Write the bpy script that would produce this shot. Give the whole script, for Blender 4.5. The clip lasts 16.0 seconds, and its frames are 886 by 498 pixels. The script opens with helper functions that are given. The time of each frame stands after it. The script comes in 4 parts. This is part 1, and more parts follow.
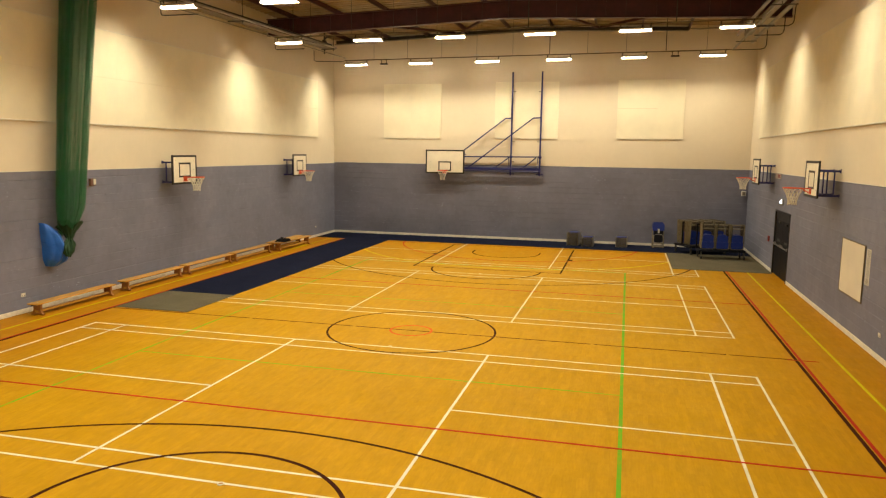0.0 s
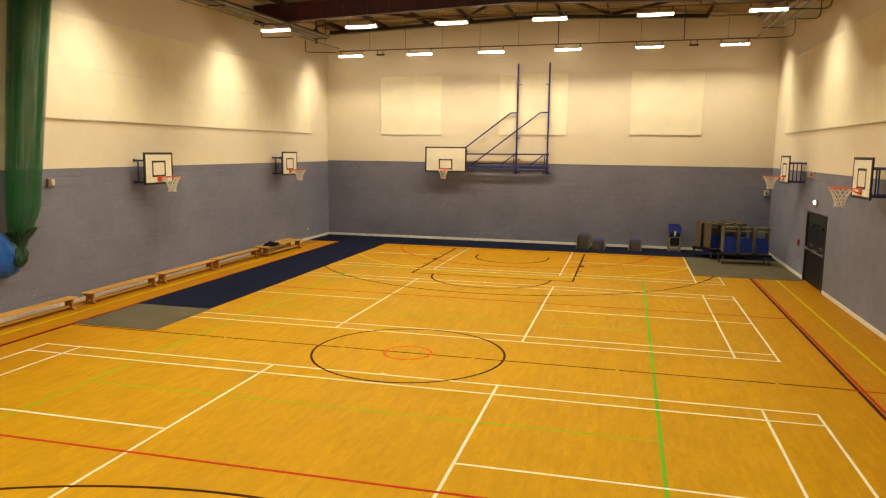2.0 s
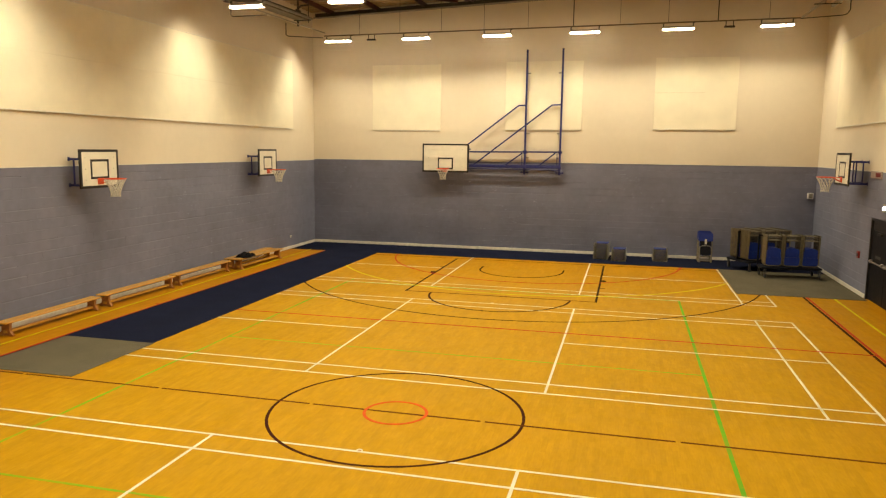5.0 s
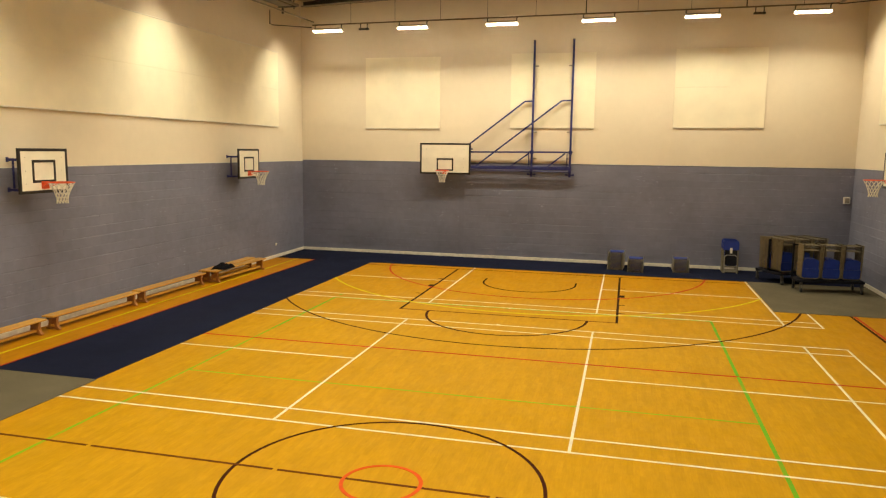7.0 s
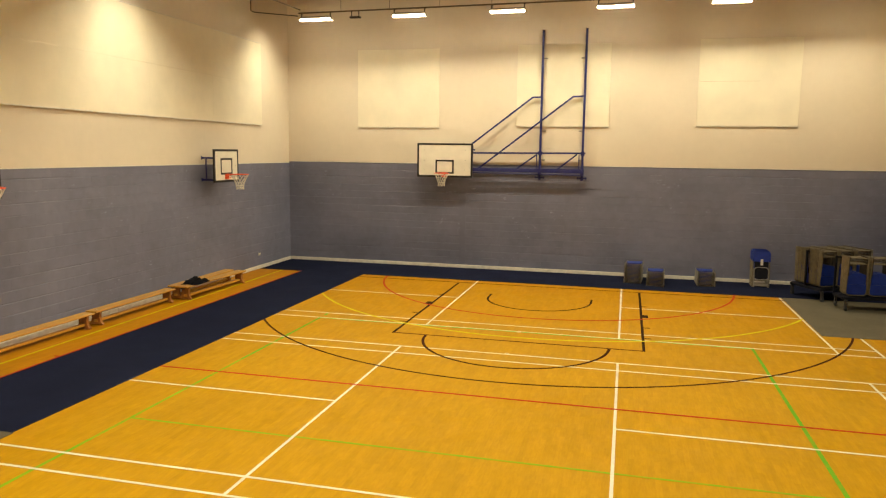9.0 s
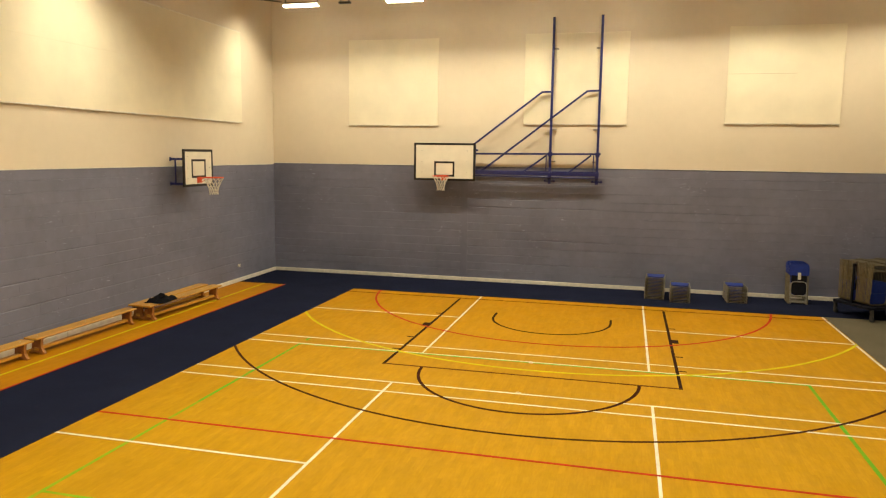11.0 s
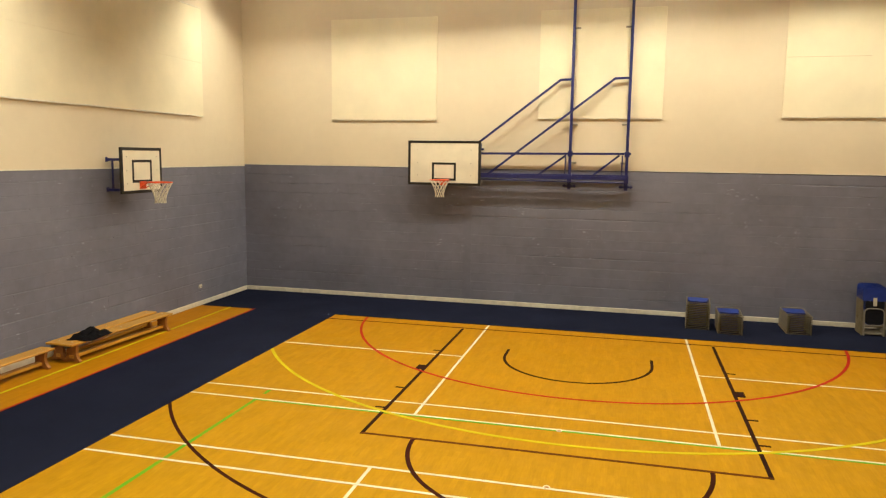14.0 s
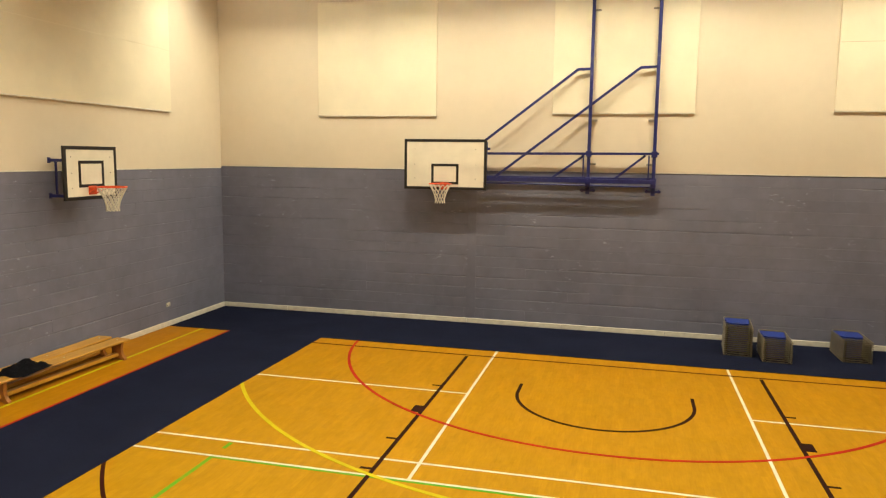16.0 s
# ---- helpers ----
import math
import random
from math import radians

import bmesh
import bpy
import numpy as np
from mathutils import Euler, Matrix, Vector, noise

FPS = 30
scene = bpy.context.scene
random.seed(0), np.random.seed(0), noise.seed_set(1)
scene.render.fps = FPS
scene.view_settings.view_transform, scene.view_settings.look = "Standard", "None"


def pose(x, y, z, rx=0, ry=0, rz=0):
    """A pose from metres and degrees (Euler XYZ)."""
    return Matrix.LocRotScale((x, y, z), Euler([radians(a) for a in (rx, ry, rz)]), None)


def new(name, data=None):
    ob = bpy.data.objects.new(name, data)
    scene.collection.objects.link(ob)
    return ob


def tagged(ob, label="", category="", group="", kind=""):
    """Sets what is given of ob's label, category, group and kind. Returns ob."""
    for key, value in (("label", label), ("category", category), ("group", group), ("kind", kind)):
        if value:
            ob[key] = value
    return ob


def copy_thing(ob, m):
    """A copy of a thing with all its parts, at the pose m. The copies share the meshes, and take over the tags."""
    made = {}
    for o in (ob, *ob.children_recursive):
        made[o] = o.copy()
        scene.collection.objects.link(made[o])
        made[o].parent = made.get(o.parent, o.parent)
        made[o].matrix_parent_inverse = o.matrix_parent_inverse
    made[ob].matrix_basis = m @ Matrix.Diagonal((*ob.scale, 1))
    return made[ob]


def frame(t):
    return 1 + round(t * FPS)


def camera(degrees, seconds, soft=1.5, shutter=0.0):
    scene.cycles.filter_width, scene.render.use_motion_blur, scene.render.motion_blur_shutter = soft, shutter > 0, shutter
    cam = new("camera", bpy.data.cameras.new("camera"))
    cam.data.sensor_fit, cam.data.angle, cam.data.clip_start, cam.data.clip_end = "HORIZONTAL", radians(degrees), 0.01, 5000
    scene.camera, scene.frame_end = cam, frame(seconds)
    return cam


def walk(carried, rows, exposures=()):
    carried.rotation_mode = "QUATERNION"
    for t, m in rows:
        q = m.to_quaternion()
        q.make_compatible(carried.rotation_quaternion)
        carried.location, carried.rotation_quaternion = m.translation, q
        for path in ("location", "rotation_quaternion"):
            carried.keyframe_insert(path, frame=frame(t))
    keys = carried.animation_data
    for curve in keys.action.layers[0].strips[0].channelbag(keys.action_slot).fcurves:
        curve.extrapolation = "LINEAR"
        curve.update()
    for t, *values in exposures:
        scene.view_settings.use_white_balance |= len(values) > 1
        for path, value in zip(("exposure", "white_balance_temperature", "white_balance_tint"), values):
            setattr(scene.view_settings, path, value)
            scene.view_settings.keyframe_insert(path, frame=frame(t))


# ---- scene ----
cam = camera(62.7, 16.0, 1.2)
# seconds, eye, yaw, pitch, roll
ROWS = [
    (0.0, 4.373, -15.035, 3.790, 14.209, -7.599, 0.850),
    (0.5, 4.249, -14.574, 3.778, 14.220, -7.629, 0.821),
    (1.0, 4.123, -14.092, 3.767, 14.228, -7.664, 0.796),
    (1.5, 3.994, -13.592, 3.755, 14.232, -7.699, 0.775),
    (2.0, 3.863, -13.078, 3.743, 14.234, -7.732, 0.758),
    (2.5, 3.731, -12.553, 3.732, 14.234, -7.761, 0.743),
    (3.0, 3.598, -12.021, 3.721, 14.232, -7.784, 0.732),
    (3.5, 3.464, -11.483, 3.709, 14.228, -7.800, 0.723),
    (4.0, 3.329, -10.942, 3.699, 14.224, -7.809, 0.717),
    (6.5, 2.655, -8.228, 3.651, 14.195, -7.746, 0.716),
    (7.0, 2.521, -7.689, 3.642, 14.189, -7.717, 0.720),
    (7.5, 2.388, -7.153, 3.635, 14.185, -7.684, 0.726),
    (8.0, 2.256, -6.619, 3.627, 14.181, -7.649, 0.732),
    (8.5, 2.124, -6.087, 3.620, 14.178, -7.614, 0.738),
    (9.0, 1.994, -5.557, 3.613, 14.176, -7.578, 0.745),
    (11.5, 1.352, -2.933, 3.583, 14.184, -7.433, 0.775),
    (12.0, 1.226, -2.413, 3.577, 14.190, -7.413, 0.779),
    (12.5, 1.101, -1.894, 3.570, 14.197, -7.395, 0.781),
    (13.0, 0.975, -1.378, 3.564, 14.205, -7.377, 0.782),
    (13.5, 0.850, -0.863, 3.556, 14.214, -7.359, 0.781),
    (14.0, 0.724, -0.352, 3.548, 14.225, -7.338, 0.778),
    (14.5, 0.599, 0.154, 3.540, 14.236, -7.311, 0.773),
    (15.0, 0.472, 0.655, 3.530, 14.248, -7.274, 0.765),
    (15.5, 0.345, 1.149, 3.519, 14.261, -7.224, 0.754),
    (16.0, 0.217, 1.634, 3.507, 14.275, -7.155, 0.741),
]
walk(cam, [(t, pose(x, y, z, 90 + pitch, -roll, yaw)) for t, x, y, z, yaw, pitch, roll in ROWS],
     [(0, 0.15, 6580, 10), (5, 0.12, 6570, 10), (10, 0.11, 6430, 10), (16, 0.20, 6230, 10)])

# ---- light ----
world = bpy.data.worlds.new("world")
scene.world = world
world.use_nodes = True
world.node_tree.nodes["Background"].inputs["Color"].default_value = (0.05, 0.045, 0.04, 1)
world.node_tree.nodes["Background"].inputs["Strength"].default_value = 0.05
LAMP = 150.0         # watts of each lamp's tube
GLOW = 56.0          # its side lenses
LAMP_COLOUR = (1.0, 0.89, 0.64)
scene.view_settings.exposure = 0.0

# ---- sizes of the hall ----
XL, XR, YF, YN, ZC = -8.82, 9.13, 16.6, -17.7, 9.12
BLUE = 3.255         # top of the blue paint
SLOPE = 0.0100       # the hung services and roof tilt up eastward to fit the camera's view


# ---- materials ----
def material(name):
    m = bpy.data.materials.new(name)
    m.use_nodes = True
    t = m.node_tree
    return m, t, t.nodes["Principled BSDF"]


def add(t, kind, **props):
    n = t.nodes.new(kind)
    for k, v in props.items():
        if k in n.inputs:
            n.inputs[k].default_value = v
    return n


def coords(t, scale=(1, 1, 1), rot=(0, 0, 0), world_space=True):
    m = add(t, "ShaderNodeMapping")
    m.inputs["Scale"].default_value = scale
    m.inputs["Rotation"].default_value = rot
    if world_space:
        g = add(t, "ShaderNodeNewGeometry")
        t.links.new(g.outputs["Position"], m.inputs["Vector"])
    else:
        g = add(t, "ShaderNodeTexCoord")
        t.links.new(g.outputs["Object"], m.inputs["Vector"])
    return m.outputs["Vector"]


def noise_of(t, vec, scale, detail=4.0, rough=0.55):
    n = add(t, "ShaderNodeTexNoise", Scale=scale, Detail=detail, Roughness=rough)
    t.links.new(vec, n.inputs["Vector"])
    return n.outputs["Fac"]


def ramp(t, fac, stops):
    r = add(t, "ShaderNodeValToRGB")
    while len(r.color_ramp.elements) < len(stops):
        r.color_ramp.elements.new(0.5)
    for e, (p, c) in zip(r.color_ramp.elements, stops):
        e.position = p
        e.color = (*c, 1) if len(c) == 3 else c
    t.links.new(fac, r.inputs["Fac"])
    return r.outputs["Color"]


def mix(t, a, b, fac, mode="MIX"):
    m = t.nodes.new("ShaderNodeMix")
    m.data_type, m.blend_type = "RGBA", mode
    for sock, val in ((m.inputs[0], fac), (m.inputs[6], a), (m.inputs[7], b)):
        if isinstance(val, (int, float)):
            sock.default_value = val
        elif isinstance(val, tuple):
            sock.default_value = (*val, 1)
        else:
            t.links.new(val, sock)
    return m.outputs[2]


def bump(t, shader, height, strength, distance):
    b = add(t, "ShaderNodeBump", Strength=strength, Distance=distance)
    t.links.new(height, b.inputs["Height"])
    t.links.new(b.outputs["Normal"], shader.inputs["Normal"])


def plain(name, colour, rough=0.5, metal=0.0, spread=0.15, scale=9.0, coat=0.0, grain=0.0, grain_scale=200.0, spec=0.4):
    """A paint, plastic or metal with slight uneven tone and gloss."""
    m, t, s = material(name)
    v = coords(t)
    f = noise_of(t, v, scale)
    dark = tuple(c * (1 - spread) for c in colour)
    lite = tuple(min(1, c * (1 + spread)) for c in colour)
    t.links.new(ramp(t, f, [(0.3, dark), (0.7, lite)]), s.inputs["Base Color"])
    r = add(t, "ShaderNodeMapRange")
    r.inputs["To Min"].default_value, r.inputs["To Max"].default_value = max(0.02, rough - 0.08), min(1, rough + 0.08)
    t.links.new(noise_of(t, v, scale * 4), r.inputs["Value"])
    t.links.new(r.outputs["Result"], s.inputs["Roughness"])
    s.inputs["Metallic"].default_value = metal
    s.inputs["Specular IOR Level"].default_value = spec
    s.inputs["Coat Weight"].default_value = coat
    if grain:
        bump(t, s, noise_of(t, v, grain_scale, 2), grain, 0.002)
    return m


def wood_floor():
    """Oak-printed sports vinyl: long narrow strips of uneven tone along the hall's width."""
    m, t, s = material("oak_sports_vinyl")
    v = coords(t, (1, 1, 1), (0, 0, radians(90)))
    br = add(t, "ShaderNodeTexBrick", Scale=1.0)
    br.inputs["Brick Width"].default_value, br.inputs["Row Height"].default_value = 0.48, 0.072
    br.inputs["Mortar Size"].default_value = 0.0015
    br.inputs["Color1"].default_value, br.inputs["Color2"].default_value = (0.25, 0.25, 0.25, 1), (0.75, 0.75, 0.75, 1)
    br.inputs["Mortar"].default_value = (0.35, 0.35, 0.35, 1)
    br.offset = 0.37
    t.links.new(v, br.inputs["Vector"])
    g = noise_of(t, coords(t, (14, 1.6, 1)), 3.0, 6, 0.6)
    big = noise_of(t, coords(t, (1, 0.5, 1)), 0.7, 3)
    blot = noise_of(t, coords(t, (4.5, 1.3, 1)), 1.6, 3)
    c = ramp(t, g, [(0.25, (0.364, 0.192, 0.0014)), (0.5, (0.397, 0.211, 0.0020)), (0.78, (0.432, 0.233, 0.0028))])
    c = mix(t, c, br.outputs["Color"], 0.11, "OVERLAY")
    c = mix(t, c, ramp(t, blot, [(0.35, (0.84, 0.83, 0.80)), (0.65, (1.08, 1.07, 1.05))]), 0.32, "MULTIPLY")
    fleck = noise_of(t, coords(t, (15, 6.5, 1)), 1.0, 3, 0.6)
    c = mix(t, c, ramp(t, fleck, [(0.35, (0.82, 0.81, 0.76)), (0.65, (1.12, 1.13, 1.05))]), 0.25, "MULTIPLY")
    c = mix(t, c, ramp(t, big, [(0.35, (0.90, 0.89, 0.86)), (0.65, (1.0, 1.0, 1.0))]), 0.6, "MULTIPLY")
    # light falloff painted in: floor redder and darker towards sides and far end
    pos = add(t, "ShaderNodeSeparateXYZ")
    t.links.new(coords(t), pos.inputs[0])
    edge_shade = []
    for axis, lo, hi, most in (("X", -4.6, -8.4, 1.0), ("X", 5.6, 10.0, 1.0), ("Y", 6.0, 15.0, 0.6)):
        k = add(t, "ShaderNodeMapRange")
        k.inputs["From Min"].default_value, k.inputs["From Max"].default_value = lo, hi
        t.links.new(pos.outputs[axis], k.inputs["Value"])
        edge_shade.append(mix(t, (0, 0, 0), (most, most, most), k.outputs["Result"]))
    k = mix(t, mix(t, edge_shade[0], edge_shade[1], 1.0, "LIGHTEN"), edge_shade[2], 1.0, "LIGHTEN")
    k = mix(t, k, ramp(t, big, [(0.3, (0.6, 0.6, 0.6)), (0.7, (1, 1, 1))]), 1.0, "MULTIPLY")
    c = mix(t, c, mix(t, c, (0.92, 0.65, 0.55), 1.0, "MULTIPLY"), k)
    t.links.new(c, s.inputs["Base Color"])
    r = add(t, "ShaderNodeMapRange")
    r.inputs["To Min"].default_value, r.inputs["To Max"].default_value = 0.42, 0.60
    t.links.new(noise_of(t, coords(t), 2.5), r.inputs["Value"])
    t.links.new(r.outputs["Result"], s.inputs["Roughness"])
    s.inputs["Specular IOR Level"].default_value = 0.07
    bump(t, s, g, 0.04, 0.001)
    return m


def block_paint(name, colour, pieces):
    """Paint rolled over concrete blockwork: pores, scuffs, rubbed patches."""
    m, t, s = material(name)
    v = coords(t)
    big = noise_of(t, v, 0.55, 3)
    mid = noise_of(t, v, 5.0, 5)
    fine = noise_of(t, v, 120.0, 3)
    k = 1.0 if pieces else 0.25
    c = ramp(t, big, [(0.3, tuple(q * (1 - 0.14 * k) for q in colour)), (0.7, tuple(q * (1 + 0.12 * k) for q in colour))])
    c = mix(t, c, ramp(t, mid, [(0.3, (0.9, 0.9, 0.9)), (0.7, (1.06, 1.06, 1.06))]), 0.7 * k, "MULTIPLY")
    if pieces:
        o = add(t, "ShaderNodeObjectInfo")
        c = mix(t, c, ramp(t, o.outputs["Random"], [(0.0, (0.95, 0.95, 0.96)), (1.0, (1.04, 1.03, 1.02))]), 0.8, "MULTIPLY")
        gi = add(t, "ShaderNodeNewGeometry")
        c = mix(t, c, ramp(t, gi.outputs["Random Per Island"], [(0.0, (0.95, 0.95, 0.96)), (1.0, (1.04, 1.03, 1.02))]), 0.8, "MULTIPLY")
        # pale scuffs where balls and kit have knocked the paint
        sc = noise_of(t, coords(t, (1, 1, 3.4)), 6.0, 8, 0.72)
        keep = noise_of(t, v, 1.3, 2)
        a = ramp(t, sc, [(0.615, (0, 0, 0)), (0.645, (1, 1, 1))])
        b = ramp(t, keep, [(0.56, (0, 0, 0)), (0.63, (1, 1, 1))])
        both = mix(t, a, b, 1.0, "MULTIPLY")
        c = mix(t, c, tuple(min(1, q * 2.0 + 0.07) for q in colour), mix(t, (0, 0, 0), both, 0.6))
    t.links.new(c, s.inputs["Base Color"])
    s.inputs["Roughness"].default_value = 0.62
    s.inputs["Specular IOR Level"].default_value = 0.3
    h = mix(t, fine, mid, 0.35)
    bump(t, s, h, 0.35 if pieces else 0.12, 0.004)
    return m


def carpet_mat(name, colour, scale=160.0):
    m, t, s = material(name)
    v = coords(t)
    f = noise_of(t, v, scale, 3)
    b = noise_of(t, v, 1.2, 4)
    c = ramp(t, f, [(0.3, tuple(q * 0.7 for q in colour)), (0.7, tuple(q * 1.3 for q in colour))])
    c = mix(t, c, ramp(t, b, [(0.3, (0.85, 0.85, 0.85)), (0.7, (1.1, 1.1, 1.1))]), 0.8, "MULTIPLY")
    t.links.new(c, s.inputs["Base Color"])
    s.inputs["Roughness"].default_value = 0.95
    s.inputs["Specular IOR Level"].default_value = 0.0
    bump(t, s, f, 0.5, 0.003)
    return m


def bench_wood():
    m, t, s = material("varnished_pine")
    v = coords(t, (26, 2.0, 26), world_space=False)
    g = noise_of(t, v, 1.6, 6, 0.6)
    o = add(t, "ShaderNodeObjectInfo")
    c = ramp(t, g, [(0.25, (0.42, 0.205, 0.020)), (0.55, (0.55, 0.285, 0.032)), (0.8, (0.62, 0.34, 0.05))])
    c = mix(t, c, ramp(t, o.outputs["Random"], [(0, (0.86, 0.84, 0.8)), (1, (1.06, 1.05, 1.02))]), 0.8, "MULTIPLY")
    t.links.new(c, s.inputs["Base Color"])
    s.inputs["Roughness"].default_value = 0.38
    s.inputs["Coat Weight"].default_value = 0.25
    bump(t, s, g, 0.08, 0.001)
    return m


def net_mat(name, colour, cell, hole):
    """Knotted netting: a lattice of cords with open holes."""
    m, t, s = material(name)
    tc = add(t, "ShaderNodeTexCoord")
    mp = add(t, "ShaderNodeMapping")
    mp.inputs["Rotation"].default_value = (0, 0, radians(45))
    mp.inputs["Scale"].default_value = (1 / cell, 1 / cell, 1)
    t.links.new(tc.outputs["UV"], mp.inputs["Vector"])
    sp = add(t, "ShaderNodeSeparateXYZ")
    t.links.new(mp.outputs["Vector"], sp.inputs[0])
    outs = []
    for k in ("X", "Y"):
        f = t.nodes.new("ShaderNodeMath"); f.operation = "FRACT"
        t.links.new(sp.outputs[k], f.inputs[0])
        g = t.nodes.new("ShaderNodeMath"); g.operation = "LESS_THAN"
        g.inputs[1].default_value = hole
        t.links.new(f.outputs[0], g.inputs[0])
        outs.append(g.outputs[0])
    both = t.nodes.new("ShaderNodeMath"); both.operation = "MULTIPLY"
    t.links.new(outs[0], both.inputs[0]); t.links.new(outs[1], both.inputs[1])
    solid = t.nodes.new("ShaderNodeMath"); solid.operation = "SUBTRACT"
    solid.inputs[0].default_value = 1.0
    t.links.new(both.outputs[0], solid.inputs[1])
    t.links.new(solid.outputs[0], s.inputs["Alpha"])
    f = noise_of(t, coords(t), 6.0)
    t.links.new(ramp(t, f, [(0.3, tuple(c * 0.8 for c in colour)), (0.7, tuple(c * 1.25 for c in colour))]), s.inputs["Base Color"])
    s.inputs["Roughness"].default_value = 0.6
    return m


def glow(name, colour, strength):
    m, t, s = material(name)
    s.inputs["Base Color"].default_value = (0.8, 0.8, 0.8, 1)
    s.inputs["Emission Color"].default_value = (*colour, 1)
    s.inputs["Emission Strength"].default_value = strength
    s.inputs["Roughness"].default_value = 0.4
    return m


def worn_line(name, colour, cover):
    """Line paint that is walked through to the floor in patches."""
    m, t, s = material(name)
    v = coords(t)
    f = mix(t, noise_of(t, v, 1.1, 3), noise_of(t, v, 9.0, 4), 0.4)
    k = ramp(t, f, [(0.36, (cover - 0.28,) * 3), (0.56, (min(1, cover + 0.2),) * 3)])
    t.links.new(mix(t, (0.40, 0.205, 0.003), colour, k), s.inputs["Base Color"])
    s.inputs["Roughness"].default_value = 0.5
    s.inputs["Specular IOR Level"].default_value = 0.05
    return m


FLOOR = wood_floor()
BLUE_BLOCK = block_paint("blue_grey_blockwork_paint", (0.170, 0.174, 0.234), True)
# mortar paler than the block paint, to stand in for glints along joints
JOINT = plain("glint_pale_mortar", (0.27, 0.268, 0.31), 0.7, spread=0.6, scale=1.1)
CREAM = block_paint("cream_wall_paint", (0.69, 0.602, 0.465), False)
PANEL = plain("cream_panel_fabric", (0.765, 0.692, 0.525), 0.9, spread=0.05, scale=1.5, grain=0.3, grain_scale=420)
SKIRT = plain("white_skirting_gloss", (0.69, 0.645, 0.54), 0.4, spread=0.12)
CARPET = carpet_mat("navy_carpet", (0.0118, 0.0139, 0.0285))
GREY_MAT = carpet_mat("grey_green_matting", (0.104, 0.090, 0.060))
WHITE_LINE = plain("white_line_paint", (0.59, 0.535, 0.42), 0.5, spread=0.12, scale=3, spec=0.06)
BLACK_LINE = plain("black_line_paint", (0.036, 0.0085, 0.0045), 0.7, spread=0.3, scale=3, spec=0.03)
FADED_RED = plain("faded_red_line_paint", (0.50, 0.065, 0.010), 0.5, spread=0.2, scale=5, spec=0.05)
KEY_LINE = plain("fresh_black_line_paint", (0.022, 0.0075, 0.0050), 0.7, spread=0.3, scale=3, spec=0.03)
BROWN_LINE = plain("worn_black_line_paint", (0.090, 0.024, 0.005), 0.6, spread=0.3, scale=4, spec=0.03)
RED_LINE = plain("red_line_paint", (0.33, 0.011, 0.006), 0.5, spread=0.15, scale=3, spec=0.05)
GREEN_LINE = worn_line("green_line_paint", (0.088, 0.31, 0.012), 0.98)
FAINT_GREEN = worn_line("faded_green_line_paint", (0.14, 0.33, 0.010), 0.74)
YELLOW_LINE = plain("yellow_line_paint", (0.47, 0.395, 0.006), 0.5, spread=0.1, scale=3, spec=0.05)
DECK = plain("roof_deck_paint", (0.34, 0.25, 0.15), 0.6, spread=0.2, scale=2)
MAROON = plain("maroon_steel_paint", (0.050, 0.010, 0.012), 0.5, spread=0.25, scale=4)
DARK_STEEL = plain("dark_steel", (0.05, 0.045, 0.04), 0.5, 0.3, spread=0.2)
GALV = plain("galvanised_steel", (0.30, 0.27, 0.22), 0.5, 0.5, spread=0.2, scale=14)
CONDUIT = plain("tan_painted_conduit", (0.16, 0.12, 0.075), 0.5, 0.2, spread=0.2)
REFLECTOR = plain("white_lamp_reflector", (0.78, 0.76, 0.70), 0.4, spread=0.04)
LAMP_BODY = plain("cream_lamp_housing", (0.30, 0.27, 0.21), 0.5)
LAMP_GLOW = glow("lamp_diffuser", LAMP_COLOUR, GLOW)
# weaker lens for the east columns, added to darken that side
DIM_GLOW = glow("dim_lamp_diffuser", LAMP_COLOUR, 0.3 * GLOW)
BLUE_STEEL = plain("dark_blue_steel_paint", (0.015, 0.018, 0.118), 0.4, spread=0.2, coat=0.2)
BOARD_WHITE = plain("white_backboard_ply", (0.80, 0.745, 0.61), 0.45, spread=0.05, scale=4)
BOARD_BLACK = plain("black_board_edging", (0.014, 0.012, 0.011), 0.5, spread=0.3)
ORANGE = plain("orange_hoop_paint", (0.70, 0.085, 0.02), 0.4, spread=0.12)
CORD = plain("white_net_cord", (0.66, 0.62, 0.52), 0.85, spread=0.1)
BENCH = bench_wood()
BENCH_LEG = plain("dark_varnished_pine", (0.31, 0.125, 0.025), 0.45, spread=0.2, scale=12)
DARK_HOLE = plain("dark_hook_iron", (0.05, 0.035, 0.025), 0.6)
CHAIR_BLUE = plain("blue_chair_plastic", (0.009, 0.030, 0.23), 0.4, spread=0.15)
CHAIR_FRAME = plain("grey_beige_chair_frame", (0.205, 0.172, 0.108), 0.32, 0.3, spread=0.2)
# leg steel darkened to stand in for shade inside the stacks
CHAIR_SHADED = plain("shaded_chair_legs", (0.055, 0.045, 0.032), 0.4, 0.2, spread=0.3)
# the same steel lightened for lamp light on the leaning chairs
CHAIR_LIT = plain("lit_chair_legs", (0.30, 0.275, 0.225), 0.3, 0.2, spread=0.1)
LABEL = plain("pale_paper", (0.62, 0.58, 0.48), 0.7, spread=0.06)
TROLLEY = plain("navy_trolley_steel", (0.006, 0.006, 0.010), 0.6, spread=0.3, spec=0.15)
TYRE = plain("dark_rubber", (0.02, 0.02, 0.02), 0.8, spread=0.3)
DOOR_PAINT = plain("near_black_door_paint", (0.008, 0.0075, 0.009), 0.5, spread=0.25, scale=3, spec=0.2)
FRAME_PAINT = plain("black_door_frame", (0.016, 0.015, 0.017), 0.5, spread=0.2)
